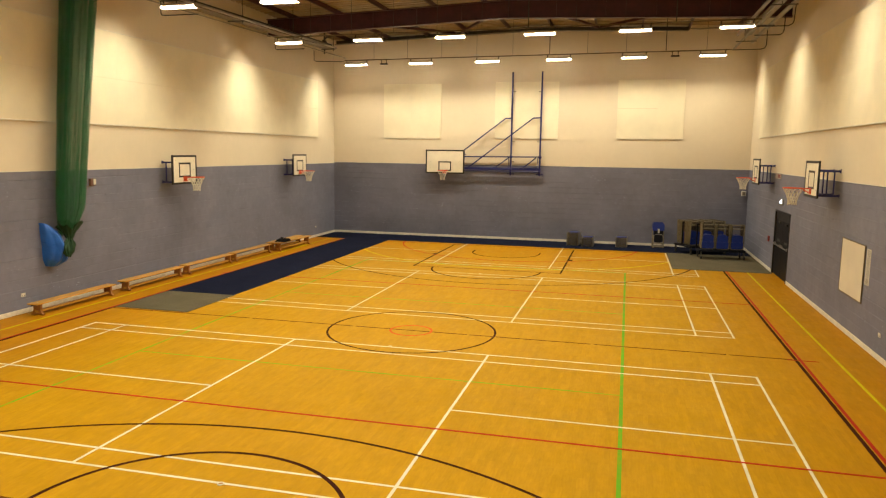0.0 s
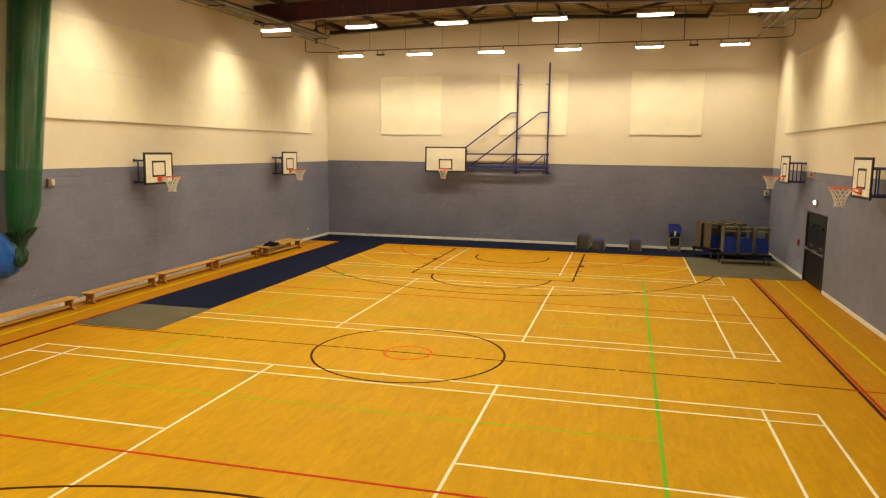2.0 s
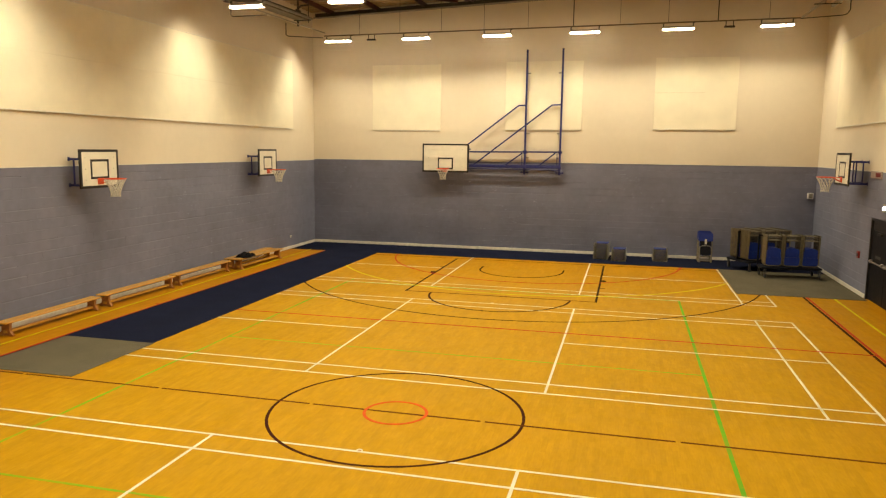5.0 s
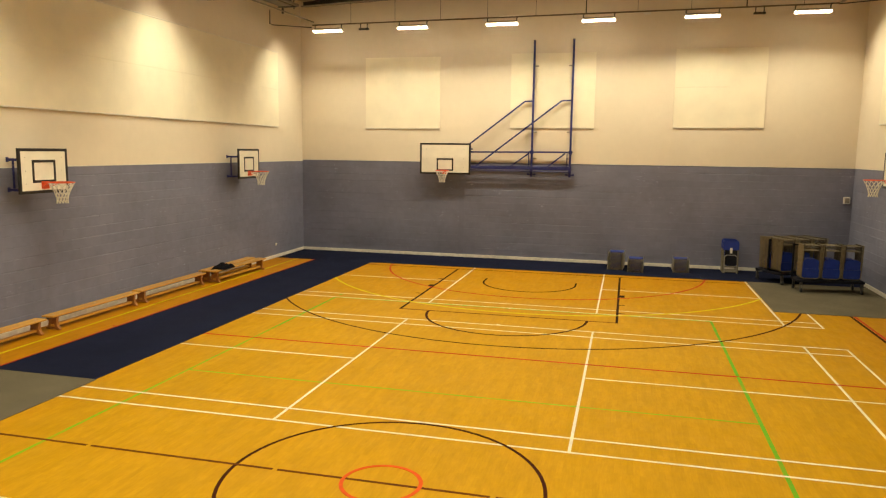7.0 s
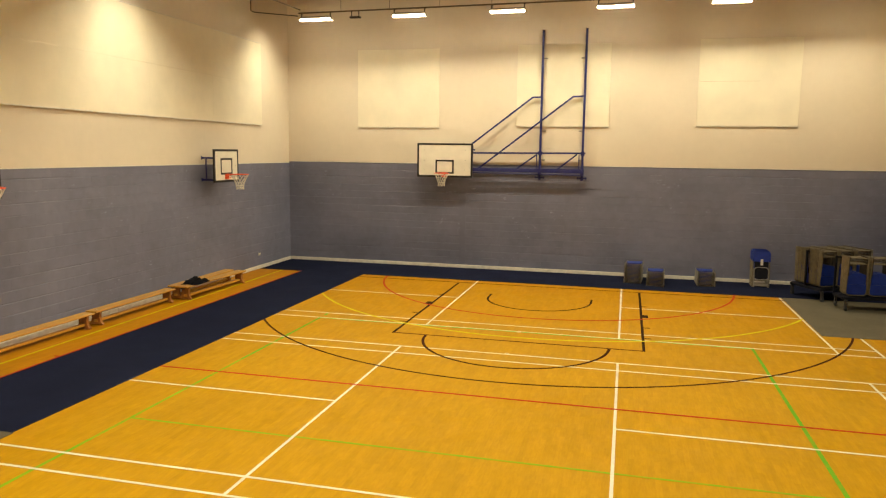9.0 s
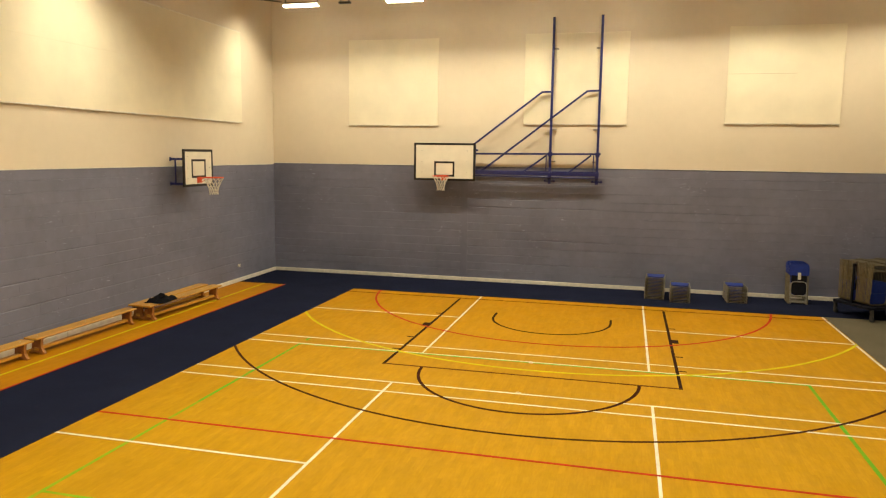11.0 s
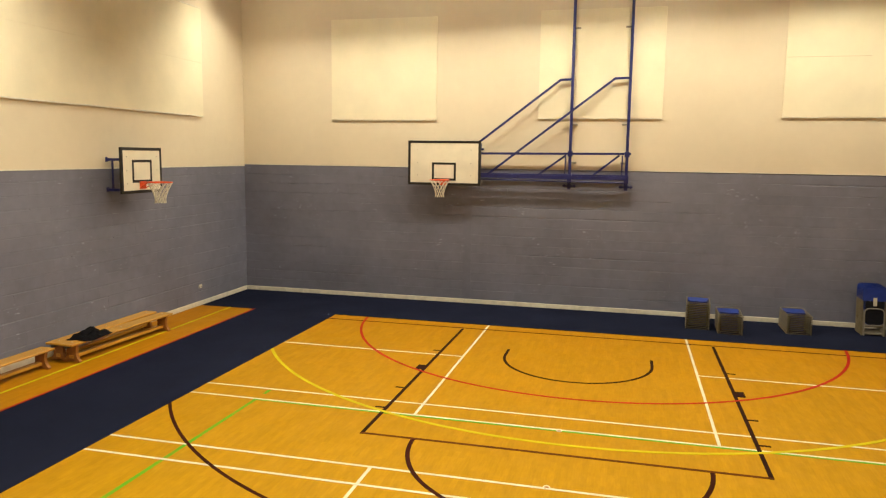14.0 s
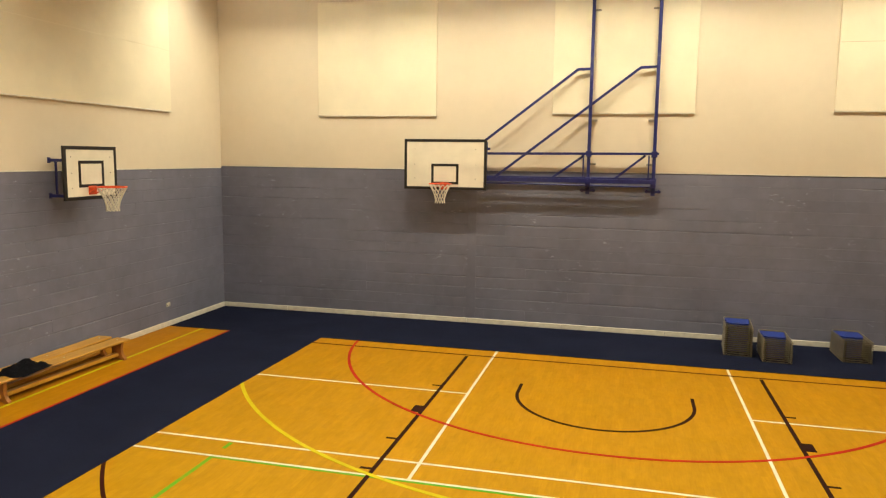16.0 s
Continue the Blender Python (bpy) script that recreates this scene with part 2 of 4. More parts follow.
STEEL = plain("brushed_steel", (0.55, 0.53, 0.50), 0.3, 0.9, spread=0.1)
SOCKET = plain("white_socket_plastic", (0.62, 0.60, 0.54), 0.4, spread=0.05)
RED_PLASTIC = plain("red_plastic", (0.16, 0.013, 0.013), 0.5, spread=0.1)
DOOR_PLATE = plain("dull_grey_plate", (0.075, 0.075, 0.066), 0.5, spread=0.2)
PAPER_INK = plain("dark_ink", (0.05, 0.05, 0.05), 0.8)
WHITEBOARD = plain("cream_notice_board", (0.66, 0.60, 0.48), 0.5, spread=0.05, scale=2)
NETTING = net_mat("green_nylon_netting", (0.006, 0.115, 0.036), 0.06, 0.835)
BAG = plain("blue_pvc_sheet", (0.018, 0.115, 0.48), 0.3, spread=0.15, scale=5, coat=0.2)
FABRIC = plain("black_fabric", (0.006, 0.006, 0.008), 0.95, spread=0.4, scale=20, grain=0.6, grain_scale=300, spec=0.05)
EXIT_GLOW = glow("emergency_light_lens", (0.75, 0.9, 1.0), 6.0)


# ---- mesh tools ----
class Shape:
    """Vertices and faces that become one mesh."""

    def __init__(self):
        self.v, self.f, self.smooth = [], [], []

    def put(self, verts, faces, smooth=False):
        n = len(self.v)
        self.v += [tuple(p) for p in verts]
        self.f += [tuple(n + i for i in q) for q in faces]
        self.smooth += [smooth] * len(faces)
        return self

    def box(self, x0, x1, y0, y1, z0, z1, bevel=0.0, m=None):
        b = min(bevel, (x1 - x0) / 2.01, (y1 - y0) / 2.01, (z1 - z0) / 2.01)
        if b <= 0:
            p = [(x, y, z) for z in (z0, z1) for y in (y0, y1) for x in (x0, x1)]
            q = [(0, 2, 3, 1), (4, 5, 7, 6), (0, 1, 5, 4), (2, 6, 7, 3), (0, 4, 6, 2), (1, 3, 7, 5)]
        else:
            p, q = [], []
            lo, hi = (x0, y0, z0), (x1, y1, z1)
            idx = {}
            for cx in (0, 1):
                for cy in (0, 1):
                    for cz in (0, 1):
                        c = (cx, cy, cz)
                        for ax in range(3):
                            w = [(hi if c[k] else lo)[k] + (0 if k == ax else (-b if c[k] else b)) for k in range(3)]
                            idx[c, ax] = len(p)
                            p.append(tuple(w))
            for ax in range(3):
                o = [k for k in range(3) if k != ax]
                for s in (0, 1):
                    ring = []
                    for a, d in ((0, 0), (1, 0), (1, 1), (0, 1)):
                        c = [0, 0, 0]
                        c[ax], c[o[0]], c[o[1]] = s, a, d
                        ring.append(idx[tuple(c), ax])
                    q.append(tuple(ring if (s == 1) != (ax == 1) else ring[::-1]))
                for a in (0, 1):
                    for d in (0, 1):
                        c0, c1 = [0, 0, 0], [0, 0, 0]
                        c0[ax], c1[ax] = 0, 1
                        c0[o[0]] = c1[o[0]] = a
                        c0[o[1]] = c1[o[1]] = d
                        c0, c1 = tuple(c0), tuple(c1)
                        r = (idx[c0, o[0]], idx[c1, o[0]], idx[c1, o[1]], idx[c0, o[1]])
                        q.append(r if ((a == d) != (ax == 1)) else r[::-1])
            for c in [(a, d, e) for a in (0, 1) for d in (0, 1) for e in (0, 1)]:
                r = (idx[c, 0], idx[c, 1], idx[c, 2])
                q.append(r if sum(c) % 2 == 1 else r[::-1])
        if m is not None:
            p = [m @ Vector(a) for a in p]
        return self.put(p, q)

    def bar(self, a, b, w, h, up=(0, 0, 1), bevel=0.0):
        """A square bar from a to b, w across, h along up."""
        a, b = Vector(a), Vector(b)
        d = b - a
        z = d.normalized()
        u = Vector(up)
        if abs(u.dot(z)) > 0.98:
            u = Vector((0, 1, 0))
        x = u.cross(z).normalized()
        y = z.cross(x)
        m = Matrix((x, y, z)).transposed().to_4x4()
        m.translation = a
        return self.box(-w / 2, w / 2, -h / 2, h / 2, 0, d.length, bevel, m)

    def tube(self, pts, r, seg=8, closed=False, caps=True):
        """A round tube along a line of points."""
        pts = [Vector(p) for p in pts]
        n = len(pts)
        rings, up = [], None
        for i, p in enumerate(pts):
            if closed:
                d = pts[(i + 1) % n] - pts[i - 1]
            else:
                d = pts[min(i + 1, n - 1)] - pts[max(i - 1, 0)]
            d.normalize()
            if up is None:
                up = Vector((0, 0, 1)) if abs(d.z) < 0.9 else Vector((1, 0, 0))
            x = up.cross(d)
            x.normalize()
            y = d.cross(x)
            up = y
            rings.append([p + r * (math.cos(2 * math.pi * k / seg) * x + math.sin(2 * math.pi * k / seg) * y) for k in range(seg)])
        v = [q for ring in rings for q in ring]
        f = []
        for i in range(n if closed else n - 1):
            j = (i + 1) % n
            f += [(i * seg + k, i * seg + (k + 1) % seg, j * seg + (k + 1) % seg, j * seg + k) for k in range(seg)]
        self.put(v, f, True)
        if caps and not closed:
            self.put(rings[0], [tuple(range(seg))[::-1]])
            self.put(rings[-1], [tuple(range(seg))])
        return self

    def prism(self, outline, lo, hi, axis="y", bevel=0.0):
        """An outline of pairs pulled along an axis from lo to hi."""
        put = {"y": lambda p, s: (p[0], s, p[1]), "x": lambda p, s: (s, p[0], p[1]), "z": lambda p, s: (p[0], p[1], s)}[axis]
        n = len(outline)
        v = [put(p, lo) for p in outline] + [put(p, hi) for p in outline]
        f = [(i, (i + 1) % n, n + (i + 1) % n, n + i) for i in range(n)]
        f += [tuple(range(n))[::-1], tuple(range(n, 2 * n))]
        return self.put(v, f)

    def mesh(self, name, mat):
        me = bpy.data.meshes.new(name)
        me.from_pydata(self.v, [], self.f)
        me.polygons.foreach_set("use_smooth", self.smooth)
        bm = bmesh.new()
        bm.from_mesh(me)
        bmesh.ops.recalc_face_normals(bm, faces=bm.faces)
        bm.to_mesh(me)
        bm.free()
        me.materials.append(mat)
        return me


def part(name, shape, mat, parent=None, label="", at=None):
    me = shape if isinstance(shape, bpy.types.Mesh) else shape.mesh(name, mat)
    ob = new(name, me)
    if parent is not None:
        ob.parent = parent
    if at is not None:
        ob.matrix_basis = at
    if label:
        tagged(ob, label)
    return ob


def thing(name, m, label, category, group="", kind=""):
    ob = new(name)
    ob.empty_display_size = 0.1
    ob.matrix_basis = m
    return tagged(ob, label, category, group, kind)


def structure(name, shape, mat, label, category):
    return tagged(part(name, shape, mat), label, category, kind="structure")


# ---- floor, walls, roof ----
DY0, DY1, DH = 8.40, 10.65, 2.10      # double door in the east wall
T = 0.3
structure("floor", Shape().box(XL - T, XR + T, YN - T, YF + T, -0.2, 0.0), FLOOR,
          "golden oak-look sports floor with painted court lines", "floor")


def wall_shell(name, boxes_low, boxes_high, label):
    low, high = Shape(), Shape()
    for b in boxes_low:
        low.box(*b)
    for b in boxes_high:
        high.box(*b)
    w = structure(name, low, JOINT, label, "wall")
    part("upper_wall", high, CREAM, w, "cream painted upper wall")
    return w


BLUE_W = 3.212   # the paint line is lower on the west wall
G = 0.014      # depth of the block faces in front of the backing
WALL_N = wall_shell("wall_north", [(XL - T, XR + T, YF + G, YF + T, 0, BLUE)],
                    [(XL - T, XR + T, YF - 0.002, YF + T, BLUE, 9.5)], "end wall, blue-grey blockwork below cream paint")
WALL_W = wall_shell("wall_west", [(XL - T, XL - G, YN - T, YF + G, 0, BLUE_W - 0.0005)],
                    [(XL - T, XL + 0.002, YN - T, YF - 0.002, BLUE_W, 9.5)], "long side wall, blue-grey blockwork below cream paint")
WALL_E = wall_shell("wall_east", [(XR + G, XR + T, YN - T, DY0, 0, BLUE), (XR + G, XR + T, DY1, YF + G, 0, BLUE),
                                  (XR + G, XR + T, DY0, DY1, DH, BLUE)],
                    [(XR - 0.002, XR + T, YN - T, YF - 0.002, BLUE, 9.5)], "long side wall with a dark double door, blue below cream")
wall_shell("wall_south", [(XL - G, XR + G, YN - T, YN, 0, BLUE)],
                    [(XL + 0.012, XR - 0.012, YN - T, YN + 0.012, BLUE, 9.5)], "end wall, blue-grey blockwork below cream paint")

# trim bead on the paint line
structure("trim", Shape().box(XL + 0.02, XR - 0.02, YF - 0.008, YF - 0.0024, BLUE - 0.002, BLUE + 0.020, 0.002)
          .box(XL + 0.0024, XL + 0.008, YN + 0.02, YF - 0.024, BLUE_W - 0.002, BLUE_W + 0.020, 0.002)
          .box(XR - 0.008, XR - 0.0024, YN + 0.02, YF - 0.024, BLUE - 0.002, BLUE + 0.020, 0.002),
          SKIRT, "thin pale bead along the top of the blue paint", "trim")

# skirting, in lengths
sk = Shape()
butts = [XL + 0.017, -7.20, -5.14, -3.01, -1.02, 1.05, 3.11, 5.18, 7.24, XR - 0.017]
for a, b in zip(butts, butts[1:]):
    sk.box(a + 0.003, b - 0.003, YF - 0.022, YF - 0.001, 0.004, 0.11, 0.006)
for a, b in ((YN + 0.02, -6), (-5.996, 1.2), (1.204, 8.0), (8.004, YF - 0.024)):
    sk.box(XL + 0.001, XL + 0.022, a, b, 0.004, 0.11, 0.006)
for a, b in ((YN + 0.02, -2), (-1.996, DY0 - 0.06), (DY1 + 0.06, YF - 0.024)):
    sk.box(XR - 0.022, XR - 0.001, a, b, 0.004, 0.11, 0.006)
structure("baseboard", sk, SKIRT, "white painted skirting board", "skirting")

# roof: shallow pitched ribbed deck, main beams, purlins and wind braces
RIDGE, PITCH = 0.2, 0.034


def sloped(x, z):
    return z + SLOPE * x


def roof(x, z):
    """Height at x of something that follows the pitched roof and stands z high at the ridge."""
    return z + SLOPE * x - PITCH * abs(x - RIDGE)


deck = Shape()
rib = []
y = YN - T
while y < YF + T:
    rib += [(y, ZC), (y + 0.17, ZC), (y + 0.20, ZC + 0.05), (y + 0.30, ZC + 0.05)]
    y += 0.33
top = [(YF + T, ZC + 0.16), (YN - T, ZC + 0.16)]
deck.prism(rib + top, XL - T, RIDGE, "x")
deck.prism(rib + top, RIDGE, XR + T, "x")
deck.v = [(p[0], p[1], roof(p[0], p[2])) for p in deck.v]
structure("ceiling", deck, DECK, "brown ribbed metal roof deck", "ceiling")


def roof_beam(y, z0, h, w, name, mat, label):
    """A pitched I-beam across the hall with stiffeners."""
    th = thing(name, pose(0, y, 0), label, "beam", "roof beams")
    for a, b in ((XL + 0.02, RIDGE), (RIDGE, XR - 0.02)):
        for zz in (z0 + 0.012, z0 + h - 0.012):
            part("flange", Shape().bar((a, 0, roof(a, zz)), (b, 0, roof(b, zz)), w, 0.024), mat, th)
        part("web", Shape().bar((a, 0, roof(a, z0 + h / 2)), (b, 0, roof(b, z0 + h / 2)), 0.02, h - 0.05), mat, th)
    for k in range(11):
        x = XL + 0.9 + 1.62 * k
        part("stiffener", Shape().box(x - 0.006, x + 0.006, -w / 2 + 0.06, -0.0105, roof(x, z0) + 0.028, roof(x, z0 + h) - 0.032), mat, th)
    return th


for yb in (10.3, 3.8, -2.7, -9.2, -15.7):
    roof_beam(yb, 8.33, 0.60, 0.24, "roof_beam", MAROON, "deep dark maroon steel roof beam across the hall")

pl = thing("roof_purlins", pose(0, 0, 0), "steel purlins under the roof deck", "purlin")
for k in range(10):
    x = XL + 0.9 + 1.8 * k
    part("purlin", Shape().box(x - 0.03, x + 0.03, YN + 0.02, YF - 0.03, roof(x, 8.95), roof(x, ZC) - 0.012), MAROON, pl)
for a, b in (((-6.9, 10.45), (-2.9, 15.4)), ((0.2, 10.45), (-2.6, 15.4)), ((0.6, 10.45), (2.95, 15.3)), ((7.1, 10.45), (3.05, 15.3))):
    part("brace", Shape().bar((a[0], a[1], roof(a[0], 8.86)), (b[0], b[1], roof(b[0], 8.86)), 0.09, 0.09), MAROON, pl)

eb = thing("edge_beam", pose(0, 16.25, 0), "dark steel edge beam high along the end wall", "beam")
for a, b in ((XL + 0.3, RIDGE), (RIDGE, 6.45)):
    part("rail", Shape().bar((a, 0, roof(a, 8.93)), (b, 0, roof(b, 8.93)), 0.16, 0.16), DARK_STEEL, eb)
    part("cable_tray", Shape().bar((a, -0.2, roof(a, 8.83)), (b, -0.2, roof(b, 8.83)), 0.14, 0.03), GALV, eb)
part("cable", Shape().tube([(6.5, -0.1, roof(6.5, 8.94)), (6.9, -0.1, roof(6.9, 8.92)), (7.3, -0.1, roof(7.3, 8.95)), (8.3, -0.1, roof(8.3, 8.96))], 0.035, 6), LAMP_BODY, eb)

# ---- blocks of the walls are near the end of the file ----

# ---- sheets on the floor ----
c = thing("carpet", pose(0, 0, 0), "dark navy carpet strip laid over the wooden floor", "carpet")
part("end_strip", Shape().box(XL + 0.03, XR - 0.03, 14.46, YF - 0.025, 0.001, 0.011, 0.004), CARPET, c)
part("side_strip", Shape().box(-7.407, -5.45, 1.71, 14.455, 0.001, 0.011, 0.004), CARPET, c)
tagged(part("floor_mat", Shape().box(-7.36, -5.42, -0.40, 1.70, 0.001, 0.012, 0.005), GREY_MAT),
       "grey-green floor matting at the end of the navy carpet", "mat", "floor mats")
tagged(part("floor_mat", Shape().box(5.98, XR - 0.03, 10.34, 14.45, 0.001, 0.012, 0.005), GREY_MAT),
       "grey-green floor matting under the chair trolleys", "mat", "floor mats")


# ---- court lines ----
def strip(sh, x0, y0, x1, y1, w, z):
    sh.box(min(x0, x1) - w / 2, max(x0, x1) + w / 2, min(y0, y1) - w / 2, max(y0, y1) + w / 2, 0.0003, z)


def arc(sh, cx, cy, r, a0, a1, w, z, n=72):
    v, f = [], []
    for i in range(n + 1):
        a = radians(a0 + (a1 - a0) * i / n)
        for rr, zz in ((r - w / 2, z), (r + w / 2, z), (r + w / 2, 0.0003), (r - w / 2, 0.0003)):
            v.append((cx + rr * math.cos(a), cy + rr * math.sin(a), zz))
    for i in range(n):
        k = 4 * i
        f += [(k, k + 1, k + 5, k + 4), (k + 1, k + 2, k + 6, k + 5), (k + 3, k, k + 4, k + 7)]
    sh.put(v, f)


def lines(sh, mat, label):
    structure("floor_marking", sh, mat, label, "court line")


ZW, ZK, ZR, ZG, ZY = 0.0028, 0.0036, 0.0044, 0.0020, 0.0052
for y0, y1, c1 in ((-8.0, -1.87, False), (0.92, 7.15, False), (8.90, 15.03, True)):
    s = Shape()
    w = 0.04
    for yy in (y0, y0 + 0.46, y1 - 0.46, y1):
        strip(s, -6.7, yy, 6.7, yy, w, ZW)
    for xx in (-6.7, -5.94, -1.98, 1.98, 5.94, 6.7):
        strip(s, xx, y0, xx, y1, w, ZW - 0.0004)
    ym = y0 + 3.06
    strip(s, -6.7, ym, -1.98, ym, w, ZW)
    strip(s, 1.98, ym, 6.7, ym, w, ZW)
    lines(s, WHITE_LINE, "white badminton court lines on the wooden floor")

CX, CY = 0.08, -0.48
s, thin, key = Shape(), Shape(), Shape()
ends = [CX - 7.5, -6.25, -3.74, -1.24, 1.29, 3.84, 6.40, CX + 7.5]
for a, e in zip(ends, ends[1:]):
    strip(thin, a + 0.05, CY, e - 0.05, CY, 0.04, ZK)      # worn breaks where the tape was joined
arc(s, 0.05, CY + 0.02, 1.785, 0, 360, 0.044, ZK - 0.0005)
for sg in (1, -1):
    ye = CY + (14.55 if sg > 0 else -14.46)
    strip(thin, CX - 7.5, ye, CX + 7.5, ye, 0.05, ZK)
    k = ye - sg * 5.98
    for xx in (-2.44, 2.44):
        strip(key, xx, k, xx, ye - sg * 0.1, 0.055, ZK - 0.0004)
        o = 1 if xx > 0 else -1
        key.box(min(xx, xx + o * 0.15), max(xx, xx + o * 0.15), ye - sg * 2.95 - 0.13, ye - sg * 2.95 + 0.13, 0.0003, ZK + 0.0004)
        for d in (1.85, 4.08, 5.0):
            strip(key, xx, ye - sg * d, xx + o * 0.14, ye - sg * d, 0.045, ZK + 0.0002)
    strip(thin, -2.44, k, 2.44, k, 0.05, ZK)
    a0 = 180 if sg > 0 else 0
    arc(s, 0.03, k, 1.78, a0, a0 + 180, 0.055, ZK - 0.0006)
    arc(key, 0.0, ye - sg * 1.8, 1.27, a0, a0 + 180, 0.05, ZK)
    for xx in (-1.27, 1.27):
        strip(key, xx, ye - sg * 1.8, xx, ye - sg * 1.42, 0.05, ZK)
    arc(s, CX, ye - sg * 1.82, 6.75, a0 + 12, a0 + 168, 0.046, ZK - 0.0002, 120)
for xx in (CX - 7.46, CX + 7.53):
    strip(s, xx, CY - 14.55, xx, CY + 14.55, 0.06, ZK - 0.0004)
lines(s, BLACK_LINE, "worn black basketball arcs, circle and side lines")
lines(key, KEY_LINE, "black basketball key lines and goal arcs")
lines(thin, BROWN_LINE, "worn brown-black basketball centre and end lines")

s = Shape()
arc(s, 0.04, CY + 0.0, 0.44, 0, 360, 0.045, ZR, 48)
lines(s, FADED_RED, "faded red netball centre circle")
s = Shape()
for sg in (1, -1):
    strip(s, CX - 7.62, CY + sg * 5.24, CX + 7.62, CY + sg * 5.24, 0.042, ZR)
    a0 = 180 if sg > 0 else 0
    arc(s, CX, CY + sg * 15.45, 4.79, a0, a0 + 180, 0.05, ZR - 0.0004, 90)
for xx in (CX - 7.52, CX + 7.61):
    strip(s, xx, CY - 15.4, xx, CY + 15.4, 0.05, ZR - 0.0003)
strip(s, CX + 7.4, CY - 0.03, CX + 7.9, CY - 0.03, 0.04, ZR)
lines(s, RED_LINE, "red netball court lines with goal circle")

s = Shape()
strip(s, 4.44, CY - 9.32, 4.44, CY + 9.32, 0.055, ZG)
strip(s, -4.37, CY + 6.0, -4.37, CY + 9.32, 0.055, ZG)
strip(s, -4.37, CY + 9.63, -4.37, CY + 9.76, 0.055, ZG)       # a stray end of tape past the corner
for sg in (1, -1):
    strip(s, -4.37, CY + sg * 9.345, 4.44, CY + sg * 9.345, 0.05, ZG + 0.0003)
lines(s, GREEN_LINE, "green volleyball court lines")
s = Shape()
strip(s, -4.37, CY - 9.32, -4.37, CY + 5.97, 0.05, ZG)
for sg in (1, -1):
    strip(s, -4.33, CY + sg * 3.06, 4.40, CY + sg * 3.06, 0.040, ZG + 0.0003)
lines(s, FAINT_GREEN, "faded green volleyball side and attack lines")

s = Shape()
for sg in (1, -1):
    a0 = 180 if sg > 0 else 0
    arc(s, 0.12, CY + sg * 15.48, 6.6, a0 + 20, a0 + 160, 0.055, ZY, 90)
for xx in (-8.05, 8.34):
    strip(s, xx, CY - 15.5, xx, CY + 15.5, 0.05, ZY)
lines(s, YELLOW_LINE, "yellow five-a-side football lines")


# post sockets let into the floor
for sx, sy in ((0.02, -1.85), (0.04, -8.02), (0.0, 8.87), (0.02, 7.17)):
    fs = thing("floor_socket", pose(sx, sy, 0.0), "small metal post socket let into the wooden floor", "floor socket", "floor sockets")
    part("rim", Shape().tube([(0.034 * math.cos(k * 0.5236), 0.034 * math.sin(k * 0.5236), 0.0045) for k in range(12)], 0.008, 6, True), LABEL, fs, "pale worn rim")
    part("cap", Shape().tube([(0, 0, 0.0005), (0, 0, 0.0062)], 0.027, 14), BENCH_LEG, fs, "brown cap")


# ---- wall panels ----
def wall_panel(name, lo, hi, wall, label):
    """A flat sound-absorbing panel with slightly rounded edges and faint board seams."""
    th = thing(name, pose(0, 0, 0), label, "wall panel", "sound panels")
    if wall == "n":
        x0, x1, z0, z1 = lo[0], hi[0], lo[1], hi[1]
        part("board", Shape().box(x0, x1, YF - 0.032, YF - 0.003, z0, z1, 0.006), PANEL, th)
        part("edge_rail", Shape().box(x0, x1, YF - 0.036, YF - 0.0035, z0 - 0.022, z0 - 0.001, 0.004), SKIRT, th)
    else:
        xw, s = (XL + 0.003, 1) if wall == "w" else (XR - 0.003, -1)
        y0, y1, z0, z1 = lo[0], hi[0], lo[1], hi[1]
        y, zm = y1, z0 + 1.18
        while y > y0 + 0.05:
            e = max(y - 2.67, y0)
            for lo_z, hi_z in ((z0, zm - 0.001), (zm + 0.001, z1)):
                part("board", Shape().box(min(xw, xw + s * 0.05), max(xw, xw + s * 0.05), e + 0.0008, y, lo_z, hi_z, 0.0), PANEL, th)
            y = e
        part("edge_rail", Shape().box(min(xw, xw + s * 0.056), max(xw, xw + s * 0.056), y0, y1, z0 - 0.03, z0 - 0.001, 0.004), SKIRT, th)
        part("edge_rail", Shape().box(min(xw, xw + s * 0.056), max(xw, xw + s * 0.056), y0, y1, z1 + 0.001, z1 + 0.022, 0.004), SKIRT, th)
    return th


for x0, x1, z0, z1 in ((-6.40, -3.74, 4.385, 6.76), (-1.33, 1.40, 4.425, 6.81), (3.83, 6.50, 4.455, 6.86)):
    wall_panel("wall_panel", (x0, z0), (x1, z1), "n", "square cream sound-absorbing panel on the end wall")
part("seam", Shape().box(3.86, 5.45, YF - 0.0335, YF - 0.0322, 5.685, 5.692), plain("brown_scuff", (0.50, 0.40, 0.26), 0.8), bpy.data.objects["wall_panel.002"], "thin brown scuff line")
wall_panel("wall_panel", (-12.0, 4.375), (14.70, 6.74), "w", "long cream sound-absorbing panel along the side wall")
wall_panel("wall_panel", (-12.0, 4.50), (14.60, 6.93), "e", "long cream sound-absorbing panel along the side wall")


# ---- ceiling lamps ----
def pill(sh, x0, x1, y0, y1, z0, z1, n=6):
    """A flat bar with rounded ends, along x."""
    r = (y1 - y0) / 2
    yc = (y0 + y1) / 2
    out = []
    for i in range(n + 1):
        a = radians(90 + 180 * i / n)
        out.append((x0 + r + r * math.cos(a), yc + r * math.sin(a)))
    for i in range(n + 1):
        a = radians(-90 + 180 * i / n)
        out.append((x1 - r + r * math.cos(a), yc + r * math.sin(a)))
    return sh.prism(out, z0, z1, "z")


